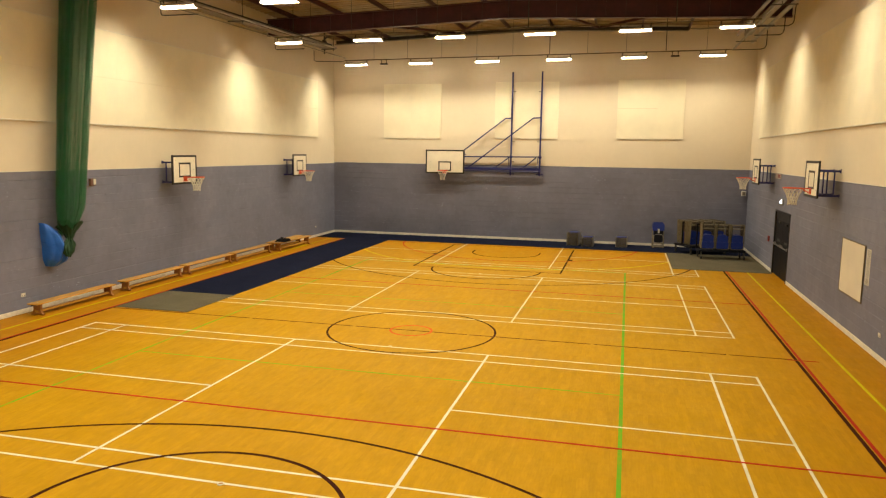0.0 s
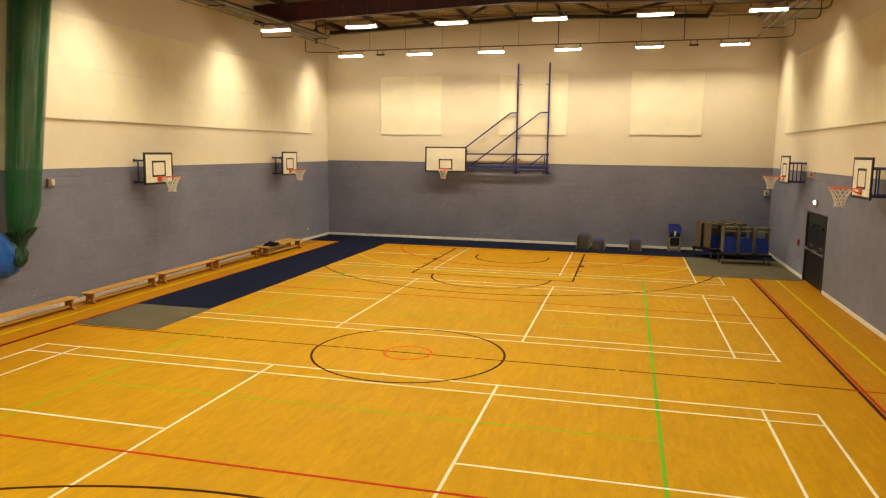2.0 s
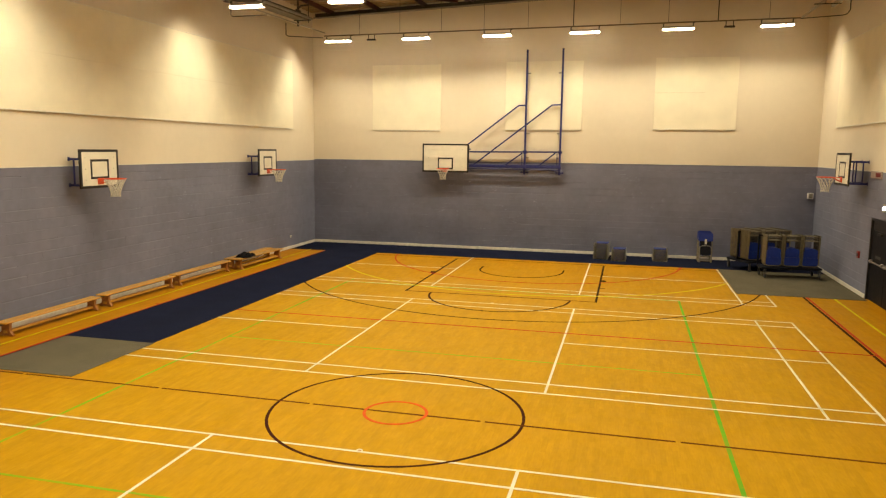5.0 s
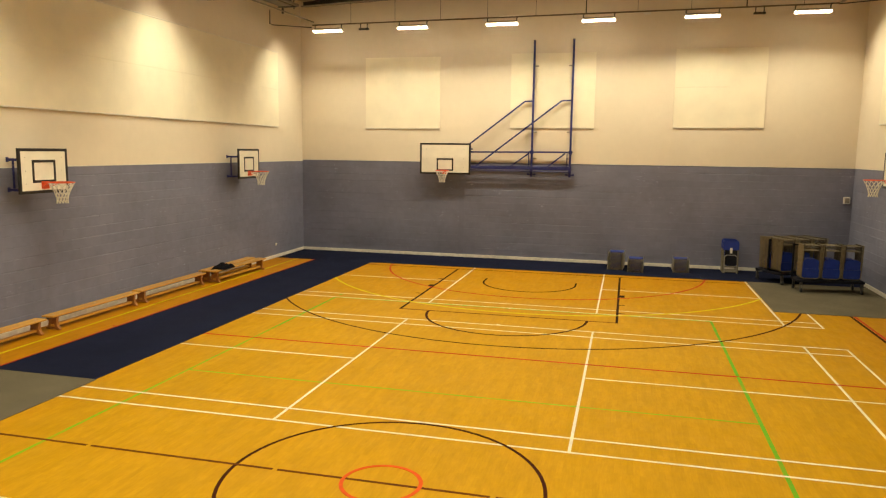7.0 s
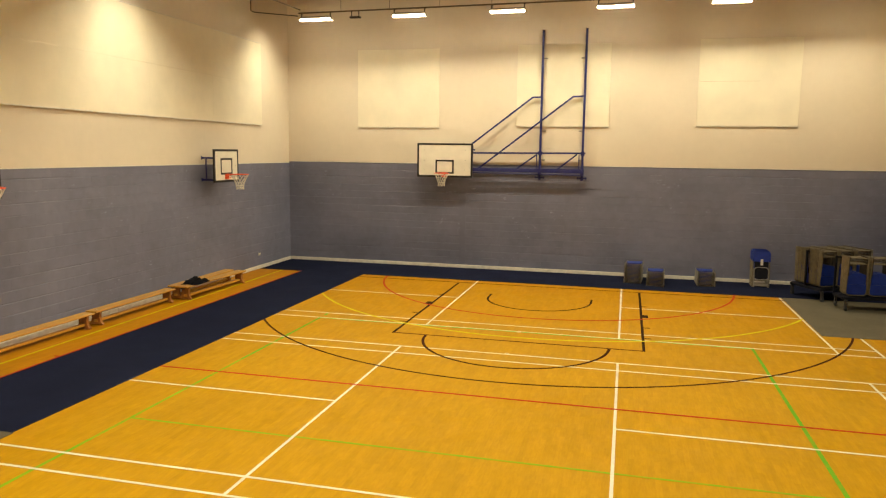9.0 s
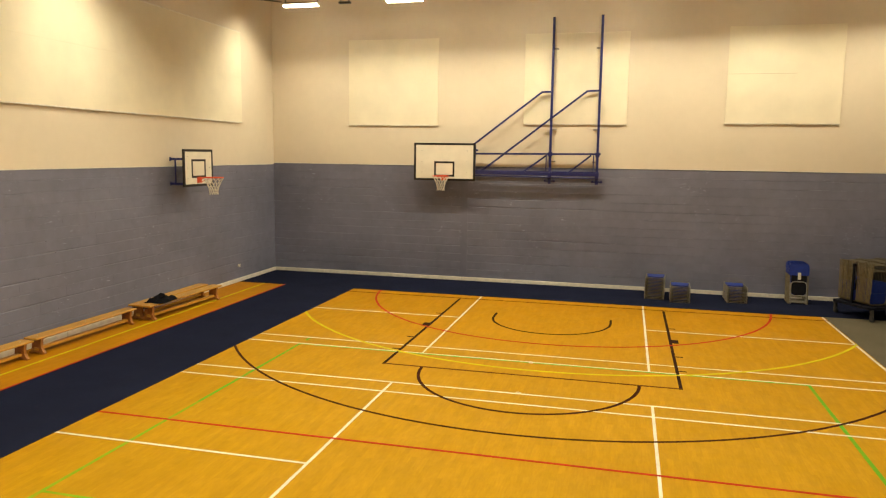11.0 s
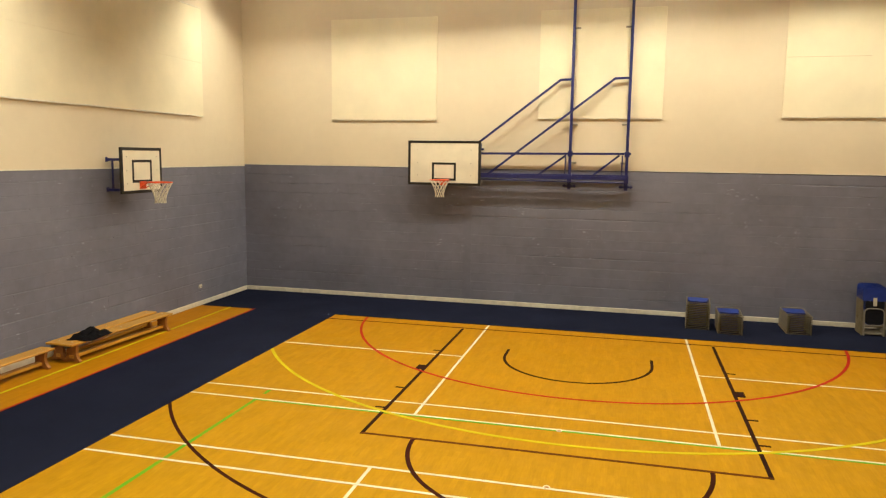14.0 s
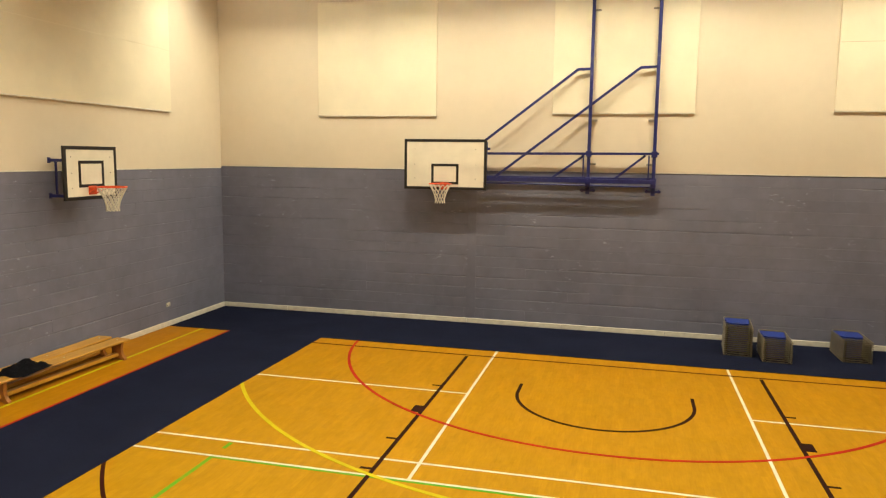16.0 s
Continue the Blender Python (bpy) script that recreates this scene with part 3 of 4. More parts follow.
lamp = thing("ceiling_lamp", pose(0, 0, 0), "lit slim white batten lamp hung from steel conduit", "lamp", "hall lamps")
part("housing", pill(Shape(), -0.50, 0.50, -0.115, 0.115, 0.0, 0.045), LAMP_BODY, lamp)
for s in (-1, 1):
    y = s * 0.058
    part("reflector", Shape().box(-0.475, 0.475, y - 0.002, y + 0.002, -0.057, -0.001), REFLECTOR, lamp)
    out = [(s * 0.0605, -0.058), (s * 0.0605, -0.006), (s * 0.105, -0.006), (s * 0.105, -0.018)]
    part("side_lens", Shape().prism(out if s > 0 else out[::-1], -0.47, 0.47, "x"), LAMP_GLOW, lamp, "glowing white side lens")
    # unseen lip, added to keep the lens light off ceiling and wall tops
    y = s * 0.1085
    part("brim", Shape().box(-0.475, 0.475, y - 0.003, y + 0.003, -0.014, -0.001), LAMP_BODY, lamp)
    part("end_cap", Shape().box(min(s * 0.475, s * 0.49), max(s * 0.475, s * 0.49), -0.10, 0.10, -0.060, -0.001, 0.004), LAMP_BODY, lamp)
for x in (-0.45, 0.45):
    part("hanger", Shape().tube([(x, 0, 0.045), (x, 0, 0.13), (x + 0.03, 0, 0.175)], 0.018, 8), DARK_STEEL, lamp)
light = bpy.data.lights.new("lamp_light", "AREA")
light.shape, light.size, light.size_y = "RECTANGLE", 0.94, 0.075
light.energy, light.color = LAMP, LAMP_COLOUR
lo = new("lamp_light", light)
lo.parent, lo.matrix_basis = lamp, pose(0, 0, -0.006)
LX = (-7.19, -4.30, -1.44, 1.48, 4.41, 7.33)
LY = (15.2, 8.7, 2.2, -4.3, -10.8)


def hung(x, y, z):
    """Slides lamp points south along sight lines to fit the view, most at west."""
    # k = 1 - (0.27 - 0.024 * x) / (y + 9.6) if y > 0 else 1.0
    k = 1 - (0.27 - 0.024 * x) / (y + 9.6) if y > 0 else 1.0
    return (3.0 + (x - 3.0) * k, -9.6 + (y + 9.6) * k, 3.7 + (z - 3.7) * k)


first = True
for yy in LY:
    for xx in LX:
        m = pose(*hung(xx, yy, sloped(xx, 7.565)), 0, -math.degrees(SLOPE), 0)
        one = lamp if first else copy_thing(lamp, m)
        one.matrix_basis = m
        first = False
        for o in one.children:
            if xx > 4 and o.name.startswith("side_lens"):
                o.data = o.data.copy()
                o.data.materials[0] = DIM_GLOW
        bulb = [o for o in one.children if o.type == "LIGHT"][0]
        bulb.data = bulb.data.copy()
        bulb.data.energy = LAMP * (1.04 if xx < 0 else 1.03 - (0.012 if yy > 15 else 0.034) * xx) * (0.76 if xx < -7 else 0.86 if xx > 7 else 1.0) * (0.88 if yy > 15 else 1.0)      # power set by column and row to match the hall's brightness
    tr = thing("lamp_conduit", pose(0, 0, 0), "grey steel conduit carrying a row of lamps", "conduit", "lamp conduits")
    part("pipe", Shape().tube([hung(-7.75, yy, sloped(-7.75, 7.74)), hung(8.0, yy, sloped(8.0, 7.74))], 0.022, 8), CONDUIT, tr)
    for k in range(10):
        q = hung(-7.85 + 1.5 * k + 1.45, yy, sloped(-6.4 + 1.5 * k, 7.75))
        part("rod", Shape().tube([q, (q[0], q[1], roof(q[0], ZC) + 0.01)], 0.006 if k not in (5, 8) else 0.018, 6), DARK_STEEL, tr)

# small emergency units on the far conduit
for x in (-5.95, 5.95):
    e = thing("emergency_light", pose(*hung(x, 15.2, sloped(x, 7.60))), "dark unlit emergency light under the conduit", "emergency light", "emergency lights")
    part("body", Shape().box(-0.16, 0.16, -0.06, 0.06, -0.07, -0.02, 0.01), DARK_STEEL, e)
    for dx in (-0.11, 0.11):
        part("hanger", Shape().tube([(dx, 0, -0.02), (dx, 0, 0.14)], 0.015, 6), DARK_STEEL, e)
for x in (-2.2, 2.9):
    b = thing("junction_box", pose(x, 15.9, 7.95 + SLOPE * x), "small white box fixed high on the end wall", "junction box", "junction boxes")
    part("body", Shape().box(-0.1, 0.1, 0.60, 0.685, -0.06, 0.06, 0.008), SOCKET, b)
    part("lid", Shape().box(-0.085, 0.085, 0.588, 0.599, -0.05, 0.05, 0.004), SOCKET, b)

# pipes high along both long walls
def west_run(y):
    """The services on the west side run slightly askew to the wall."""
    return -8.22 + 0.060 * (y - 4.2)


for s, xs in ((-1, (-8.36, -8.14, -7.62)), (1, (8.40, 8.08, 7.86))):
    p = thing("services_pipes", pose(0, 0, 0), "steel pipes and tray hung high along the side wall", "pipes", "high level pipes")
    zz = sloped(xs[0], 7.78)
    if s < 0:
        y0, y1 = -3.5, 12.9
        for name, dx, z, r, ye, mat in (("conduit", 0.0, 7.715, 0.020, 14.9, LAMP_BODY), ("pipe", 0.30, 7.95, 0.055, 12.9, DARK_STEEL), ("pipe", 0.52, 7.85, 0.04, 12.9, GALV)):
            part(name, Shape().tube([(west_run(y0) + dx, y0, z), (west_run(ye) + dx, ye, z)], r, 10), mat, p)
        for dx, w, z, h in ((0.24, 0.40, 7.80, 0.012), (0.04, 0.008, 7.835, 0.08), (0.44, 0.008, 7.835, 0.08)):
            part("cable_tray", Shape().bar((west_run(y0) + dx, y0, z), (west_run(y1) + dx, y1, z), w, h), CONDUIT, p)
        for k in range(6):
            yy = 12.7 - 3.2 * k
            x = west_run(yy)
            part("hanger", Shape().box(x - 0.02, x + 0.58, yy - 0.02, yy + 0.02, 7.765, 7.793, 0.004)
                 .tube([(x + 0.50, yy, 7.70), (x + 0.50, yy, roof(x, ZC) + 0.01)], 0.014, 6), DARK_STEEL, p)
    else:
        part("pipe", Shape().tube([(xs[0], YN + 0.5, zz - 0.06), (xs[0], 13.2, zz - 0.06)], 0.06, 10), LAMP_BODY, p)
        part("pipe", Shape().tube([(xs[1], YN + 0.5, zz), (xs[1], 15.35, zz)], 0.04, 10), LAMP_BODY, p)
        part("pipe", Shape().tube([(xs[2], YN + 0.5, zz + 0.12), (xs[2], 12.8, zz + 0.12)], 0.05, 10), GALV, p)
        part("cable_tray", Shape().box(xs[1] - 0.02, xs[1] + 0.22, YN + 0.5, 12.7, zz + 0.10, zz + 0.112).box(xs[1] - 0.026, xs[1] - 0.02, YN + 0.5, 12.7, zz + 0.10, zz + 0.16)
             .box(xs[1] + 0.22, xs[1] + 0.226, YN + 0.5, 12.7, zz + 0.10, zz + 0.16), LAMP_BODY, p)
        for k in range(9):
            yy = 12.6 - 3.2 * k
            part("hanger", Shape().box(xs[2] - 0.07, xs[0] + 0.07, yy - 0.02, yy + 0.02, zz - 0.135, zz - 0.11, 0.004)
                 .tube([(xs[1], yy, zz - 0.11), (xs[1], yy, roof(xs[1], ZC) + 0.01)], 0.01, 6), DARK_STEEL, p)
    for yy in (8.7, 2.2, -4.3):
        if s < 0:
            drop = [[(-7.86, yy + 0.3, zz), (-7.86, yy + 0.3, 7.33), (-7.83, yy + 0.3, 7.29), (-7.77, yy + 0.3, 7.275), (-6.75, yy + 0.3, 7.28)]]
        else:
            drop = [[(8.90, yy, 8.3), (8.87, yy, 7.75), (8.84, yy, 7.66), (8.72, yy, 7.60), (7.80, yy, 7.60)],
                    [(8.63, yy, 7.88), (8.62, yy, 7.50), (8.59, yy, 7.40), (8.51, yy, 7.35), (7.81, yy, 7.35)]]
        for q in drop:
            part("drop_conduit", Shape().tube(q, 0.014, 8), BOARD_BLACK, p)
    end = [(-8.36, 13.41, 7.85), (-8.36, 13.41, 7.45), (-8.30, 13.5, 7.42), (-7.79, 15.2, 7.60)] if s < 0 else \
        [(8.95, 13.6, 8.25), (8.95, 13.6, 7.74), (8.90, 13.65, 7.64), (8.80, 13.75, 7.62), (8.0, 15.2, 7.80)]
    part("drop_conduit", Shape().tube(end, 0.015, 8), BOARD_BLACK, p)
d = thing("pipe_manifold", pose(-7.72, 13.0, 7.9), "dark steel valve assembly hung at the end of the pipes", "valves")
part("stem", Shape().tube([(0, 0, -0.25), (0, 0, 0.75)], 0.035, 8), DARK_STEEL, d)
part("valve_body", Shape().tube([(-0.05, 0, 0.05), (0.05, 0, 0.05)], 0.08, 10).tube([(0, -0.09, 0.22), (0, 0.09, 0.22)], 0.07, 10), DARK_STEEL, d)
part("elbow", Shape().tube([(0, 0, 0.3), (0.1, 0, 0.4), (0.4, 0, 0.42)], 0.03, 8), DARK_STEEL, d)


# ---- basketball goals ----
def hoop(th, at, ring_z, gap=0.15, r=0.225, out=(1, 0)):
    """Ring, mounting plate, struts and net; out is the way the ring points from the board, at is the board's face."""
    ox, oy = out
    px, py = -oy, ox
    cx, cy = at[0] + ox * (gap + r), at[1] + oy * (gap + r)
    ring = part("ring", Shape().tube([(cx + r * math.cos(a), cy + r * math.sin(a), ring_z) for a in [2 * math.pi * k / 28 for k in range(28)]], 0.011, 8, True), ORANGE, th, "orange steel ring")
    pl = Shape()
    for w0, w1, z0, z1, d in ((-0.09, 0.09, -0.13, 0.012, 0.012),):
        a = Vector((at[0] + px * w0, at[1] + py * w0, ring_z + z0))
        b = Vector((at[0] + px * w1 + ox * d, at[1] + py * w1 + oy * d, ring_z + z1))
        pl.box(min(a.x, b.x), max(a.x, b.x), min(a.y, b.y), max(a.y, b.y), a.z, b.z, 0.002)
    part("plate", pl, ORANGE, th)
    for w in (-0.075, 0.075):
        st = Shape()
        s0 = (at[0] + px * w + ox * 0.01, at[1] + py * w + oy * 0.01)
        s1 = (cx + px * w * 2.1 - ox * r * 0.72, cy + py * w * 2.1 - oy * r * 0.72)
        st.bar((*s0, ring_z - 0.005), (*s1, ring_z - 0.005), 0.03, 0.014)
        st.bar((*s0, ring_z - 0.11), (*s1, ring_z - 0.012), 0.014, 0.014)
        part("strut", st, ORANGE, th)
    net = Shape()
    prof = [(0.0, 1.0), (0.08, 0.80), (0.16, 0.62), (0.24, 0.49), (0.31, 0.43), (0.385, 0.45)]
    n = 12
    for way in (1, -1):
        for k in range(n):
            pts = []
            for i, (dz, f) in enumerate(prof):
                a = 2 * math.pi * (k + way * i * 0.5) / n
                pts.append((cx + r * f * math.cos(a), cy + r * f * math.sin(a), ring_z - 0.01 - dz))
            net.tube(pts, 0.0075, 4, False, False)
    part("net", net, CORD, th, "white knotted cord net")
    return ring


def board_faces(th, w, h, z0, sq, axis, face, c):
    """Backboard: ply panel, black edging, black target square. axis is the board's long axis; face its front plane; c its middle."""
    d = 0.03

    def slab(a0, a1, b0, b1, f0, f1, bev=0.0):
        f0, f1 = min(f0, f1), max(f0, f1)
        if axis == "y":
            return (f0, f1, c + a0, c + a1, b0, b1, bev)
        return (c + a0, c + a1, f0, f1, b0, b1, bev)

    s = 1 if axis == "y" else -1
    part("board", Shape().box(*slab(-w / 2 + 0.002, w / 2 - 0.002, z0 + 0.002, z0 + h - 0.002, face - s * d, face, 0.003)), BOARD_WHITE, th, "white plywood board")
    e = Shape()
    b = 0.056
    f0, f1 = face - s * (d + 0.002), face + s * 0.004
    e.box(*slab(-w / 2, w / 2, z0, z0 + b, f0, f1)).box(*slab(-w / 2, w / 2, z0 + h - b, z0 + h, f0, f1))
    e.box(*slab(-w / 2, -w / 2 + b, z0 + b, z0 + h - b, f0, f1)).box(*slab(w / 2 - b, w / 2, z0 + b, z0 + h - b, f0, f1))
    part("edging", e, BOARD_BLACK, th, "black edge tape")
    q = Shape()
    sw, s0, s1 = sq
    t = 0.050
    g0, g1 = face + s * 0.0005, face + s * 0.004
    q.box(*slab(-sw / 2, sw / 2, s0, s0 + t, g0, g1)).box(*slab(-sw / 2, sw / 2, s1 - t, s1, g0, g1))
    q.box(*slab(-sw / 2, -sw / 2 + t, s0 + t, s1 - t, g0, g1)).box(*slab(sw / 2 - t, sw / 2, s0 + t, s1 - t, g0, g1))
    part("target_square", q, BOARD_BLACK, th, "black target square")
    for a in (-0.37 * w, 0.37 * w):
        for zz in (0.22, 0.5, 0.8):
            part("bolt", Shape().box(*slab(a - 0.008, a + 0.008, z0 + h * zz - 0.008, z0 + h * zz + 0.008, g0, face + s * 0.006, 0.002)), GALV, th)


def practice_goal(m, z0, h, w, label):
    """A small board on a blue bracket; its own x points away from the wall."""
    th = thing("basketball_hoop", m, label, "basketball hoop", "side wall hoops")
    off = 0.55
    board_faces(th, w, h, z0, (0.58, z0 + 0.20, z0 + 0.63), "y", off, 0.0)
    zu, zl = z0 + 0.63, z0 + 0.06
    for yy in (-0.30, 0.30):
        for zz in (zu, zl):
            part("arm", Shape().box(0.012, off - 0.032, yy - 0.022, yy + 0.022, zz - 0.025, zz + 0.025, 0.004), BLUE_STEEL, th, "dark blue steel arm")
            part("wall_plate", Shape().box(0.001, 0.012, yy - 0.03, yy + 0.03, zz - 0.045, zz + 0.045, 0.003).box(0.012, 0.040, yy - 0.027, yy + 0.027, zz - 0.029, zz + 0.029, 0.005), BLUE_STEEL, th)
        part("upright", Shape().box(0.12, 0.15, yy - 0.015, yy + 0.015, zl + 0.026, zu - 0.026, 0.003), BLUE_STEEL, th)
        part("upright", Shape().box(0.35, 0.38, yy - 0.015, yy + 0.015, zl + 0.026, zu - 0.026, 0.003), BLUE_STEEL, th)
    part("tie_bar", Shape().box(0.12, 0.15, -0.28, 0.28, zu - 0.015, zu + 0.015, 0.003), BLUE_STEEL, th)
    hoop(th, (off + 0.005, 0.0), z0 + 0.21)
    return th


practice_goal(pose(XL, 3.97, 0), 2.74, 0.845, 1.21, "small white practice backboard with orange hoop on blue bracket")
practice_goal(pose(XL, 11.77, 0), 2.757, 0.86, 1.20, "small white practice backboard with orange hoop on blue bracket")
practice_goal(pose(XR, 3.80, 0, 0, 0, 180), 2.855, 0.86, 1.27, "small white practice backboard with orange hoop on blue bracket")
practice_goal(pose(XR, 11.60, 0, 0, 0, 180), 2.86, 0.86, 1.28, "small white practice backboard with orange hoop on blue bracket")

# main goal, swung flat along the end wall
g = thing("swing_basketball_goal", pose(0, 0, 0), "large white basketball backboard on dark blue frame folded against wall", "basketball goal")
BX, BY, BZ, BW, BH = -3.475, 16.315, 2.852, 1.750, 1.035
board_faces(g, BW, BH, BZ, (0.58, BZ + 0.11, BZ + 0.53), "x", BY, BX)
hoop(g, (BX, BY - 0.005), 2.985, out=(0, -1))
FY = 16.455
for x, zt in ((-0.57, 7.19), (0.685, 7.21)):
    part("mast", Shape().box(x - 0.032, x + 0.032, 16.47, 16.534, 2.95, zt, 0.006), BLUE_STEEL, g)
    part("mast_cap", Shape().box(x - 0.036, x + 0.036, 16.466, 16.538, zt, zt + 0.02, 0.005), BOARD_BLACK, g)
    part("foot_bracket", Shape().box(x - 0.15, x + 0.15, 16.46, 16.54, 2.875, 2.915, 0.006).box(x - 0.13, x - 0.10, 16.54, 16.599, 2.86, 2.93, 0.004)
         .box(x + 0.10, x + 0.13, 16.54, 16.599, 2.86, 2.93, 0.004).box(x - 0.04, x + 0.04, 16.46, 16.54, 2.82, 2.95, 0.004), BLUE_STEEL, g)
    for zz in (3.42, 4.28, 6.4):
        sgn = 1 if x < 0 else -1
        part("wall_bracket", Shape().box(x - 0.015, x + 0.015, 16.535, 16.56, zz - 0.02, zz + 0.02, 0.003).box(min(x, x + sgn * 0.14), max(x, x + sgn * 0.14), 16.56, 16.597, zz - 0.02, zz + 0.02, 0.003), GALV, g)
    part("hinge_sleeve", Shape().box(x - 0.055, x + 0.055, 16.445, 16.55, 3.56, 3.68, 0.008), BLUE_STEEL, g)
    part("hinge_sleeve", Shape().box(x - 0.05, x + 0.05, 16.45, 16.55, 2.96, 3.16, 0.008), BLUE_STEEL, g)
    part("lock_rod", Shape().tube([(x - 0.10, 16.46, 3.16), (x - 0.10, 16.46, 3.6)], 0.014, 8), BLUE_STEEL, g)


def beam(name, a, b, w=0.05, h=0.032, mat=None):
    part(name, Shape().bar(a, b, w, h, (0, 1, 0), 0.004), mat or BLUE_STEEL, g)


beam("top_rail", (-2.63, FY, 3.605), (0.77, FY + 0.01, 3.635))
beam("lower_rail", (-2.63, FY - 0.06, 3.09), (0.72, FY - 0.05, 3.085), 0.080, 0.030)
beam("lower_rail", (-2.63, FY + 0.065, 3.13), (0.70, FY + 0.065, 3.14), 0.045, 0.022)
part("lower_rod", Shape().tube([(-2.63, FY + 0.03, 3.005), (0.70, FY + 0.035, 2.985)], 0.016, 8), BLUE_STEEL, g)
beam("stay", (-2.66, FY - 0.02, 3.87), (-0.83, FY + 0.02, 5.27))
beam("stay_end", (-0.84, FY + 0.02, 5.268), (-0.55, FY + 0.04, 5.275))
beam("stay", (-2.46, FY - 0.02, 3.12), (0.36, FY + 0.02, 5.285))
beam("stay_end", (0.35, FY + 0.02, 5.283), (0.67, FY + 0.04, 5.295))
beam("knee", (-1.30, FY + 0.02, 3.12), (-0.66, FY + 0.06, 3.59), 0.045, 0.045)
beam("knee", (-0.10, FY + 0.02, 3.10), (0.52, FY + 0.06, 3.60), 0.045, 0.045)
beam("board_support", (-4.0, BY + 0.058, 3.70), (-2.55, FY - 0.02, 3.70))
beam("board_support", (-4.0, BY + 0.058, 3.08), (-2.55, FY - 0.06, 3.08))
beam("board_upright", (-2.64, FY - 0.045, 2.96), (-2.63, FY - 0.02, 3.84))


# ---- gym benches ----
def bench(m, tall=0.85):
    th = thing("gym_bench", m @ Matrix.Diagonal((1, 1, tall, 1)), "long low varnished pine gym bench along the wall", "bench", "gym benches")
    L = 1.33
    part("seat", Shape().box(-0.14, 0.14, -L, L, 0.293, 0.330, 0.010), BENCH, th, "varnished pine plank with rounded edges")
    part("rail", Shape().box(-0.045, 0.045, -L + 0.12, L - 0.12, 0.065, 0.122, 0.006), BENCH, th)
    out = [(-0.16, 0.0), (-0.08, 0.0), (-0.06, 0.025), (0.06, 0.025), (0.08, 0.0), (0.16, 0.0), (0.162, 0.03), (0.125, 0.06), (0.098, 0.11),
           (0.092, 0.17), (0.098, 0.24), (0.112, 0.294), (-0.112, 0.294), (-0.098, 0.24), (-0.092, 0.17), (-0.098, 0.11), (-0.125, 0.06), (-0.162, 0.03)]
    for s in (-1, 1):
        y = s * (L - 0.16)
        part("leg", Shape().prism(out, y - 0.03, y + 0.03, "y"), BENCH_LEG, th, "shaped pine end leg")
        part("hook", Shape().box(-0.035, 0.035, min(s * L, s * (L - 0.10)), max(s * L, s * (L - 0.10)), 0.262, 0.294, 0.006), DARK_HOLE, th, "dark iron end hook")
        part("bolt", Shape().tube([(0, s * (L - 0.16), 0.329), (0, s * (L - 0.16), 0.336)], 0.016, 10), STEEL, th)
    part("bolt", Shape().tube([(0, 0, 0.329), (0, 0, 0.335)], 0.014, 10), STEEL, th)
    return th


for x, y, a, tall in ((-8.44, -0.46, 0.6, 0.85), (-8.46, 2.56, 0.3, 0.88), (-8.46, 5.36, -0.4, 0.92), (-8.45, 8.08, -0.5, 0.96), (-8.52, 10.90, 0.5, 1.03), (-8.19, 10.88, -2.0, 1.03)):
    bench(pose(x, y, 0, 0, 0, a), tall)

# jacket lying across two benches
rng = random.Random(4)
J = Shape()
nu, nv = 26, 16
vv = []
for i in range(nu):
    for j in range(nv):
        u, v = i / (nu - 1) * 2 - 1, j / (nv - 1) * 2 - 1
        rad = 1.0 + 0.16 * noise.noise(Vector((u * 1.6, v * 1.6, 3.1)))
        e = max(0.0, 1 - (abs(u) ** 2.6 + abs(v) ** 2.6))
        z = 0.19 * e ** 0.5 * (0.72 + 0.75 * noise.noise(Vector((u * 2.3, v * 2.1, 7.7))) + 0.25 * noise.noise(Vector((u * 6, v * 6, 1.7))))
        vv.append((0.25 * u * rad, 0.33 * v * rad + 0.05 * noise.noise(Vector((u * 2, 5.0, 1.0))), max(0.004, z)))
J.put(vv, [(i * nv + j, i * nv + j + 1, (i + 1) * nv + j + 1, (i + 1) * nv + j) for i in range(nu - 1) for j in range(nv - 1)], True)
J.put([(p[0], p[1], 0.001) for p in vv], [((i + 1) * nv + j, (i + 1) * nv + j + 1, i * nv + j + 1, i * nv + j) for i in range(nu - 1) for j in range(nv - 1)])
jk = part("jacket", J, FABRIC)
jk.matrix_basis = pose(-8.24, 10.16, 0.340, 0, 0, 8) @ Matrix.Diagonal((0.95, 1.0, 0.78, 1))
tagged(jk, "crumpled black jacket lying across two gym benches", "jacket")


# ---- folding chairs ----
def u_frame(w, h, y, r=0.011, corner=0.05):
    pts = [(-w / 2, y, 0.0), (-w / 2, y, h - corner)]
    for k in range(1, 5):
        a = radians(180 - 90 * k / 4)
        pts.append((-w / 2 + corner + corner * math.cos(a), y, h - corner + corner * math.sin(a)))
    pts += [(-p[0], p[1], p[2]) for p in pts[::-1]]
    return Shape().tube(pts, r, 6)


def seat_panel(y0=0.002, y1=0.020, k=1.0, low=0.46):
    """Seat plate with an arched end and rounded corners."""
    out = [(-0.19, 0.66), (-0.19, low)]
    out += [(0.19 * math.cos(radians(180 + 180 * j / 10)), low + 0.075 * math.sin(radians(180 + 180 * j / 10))) for j in range(1, 10)]
    out += [(0.19, low), (0.19, 0.66)]
    return Shape().prism([(p[0] * k, 0.66 + (p[1] - 0.66) * k) for p in out], y0, y1, "y")


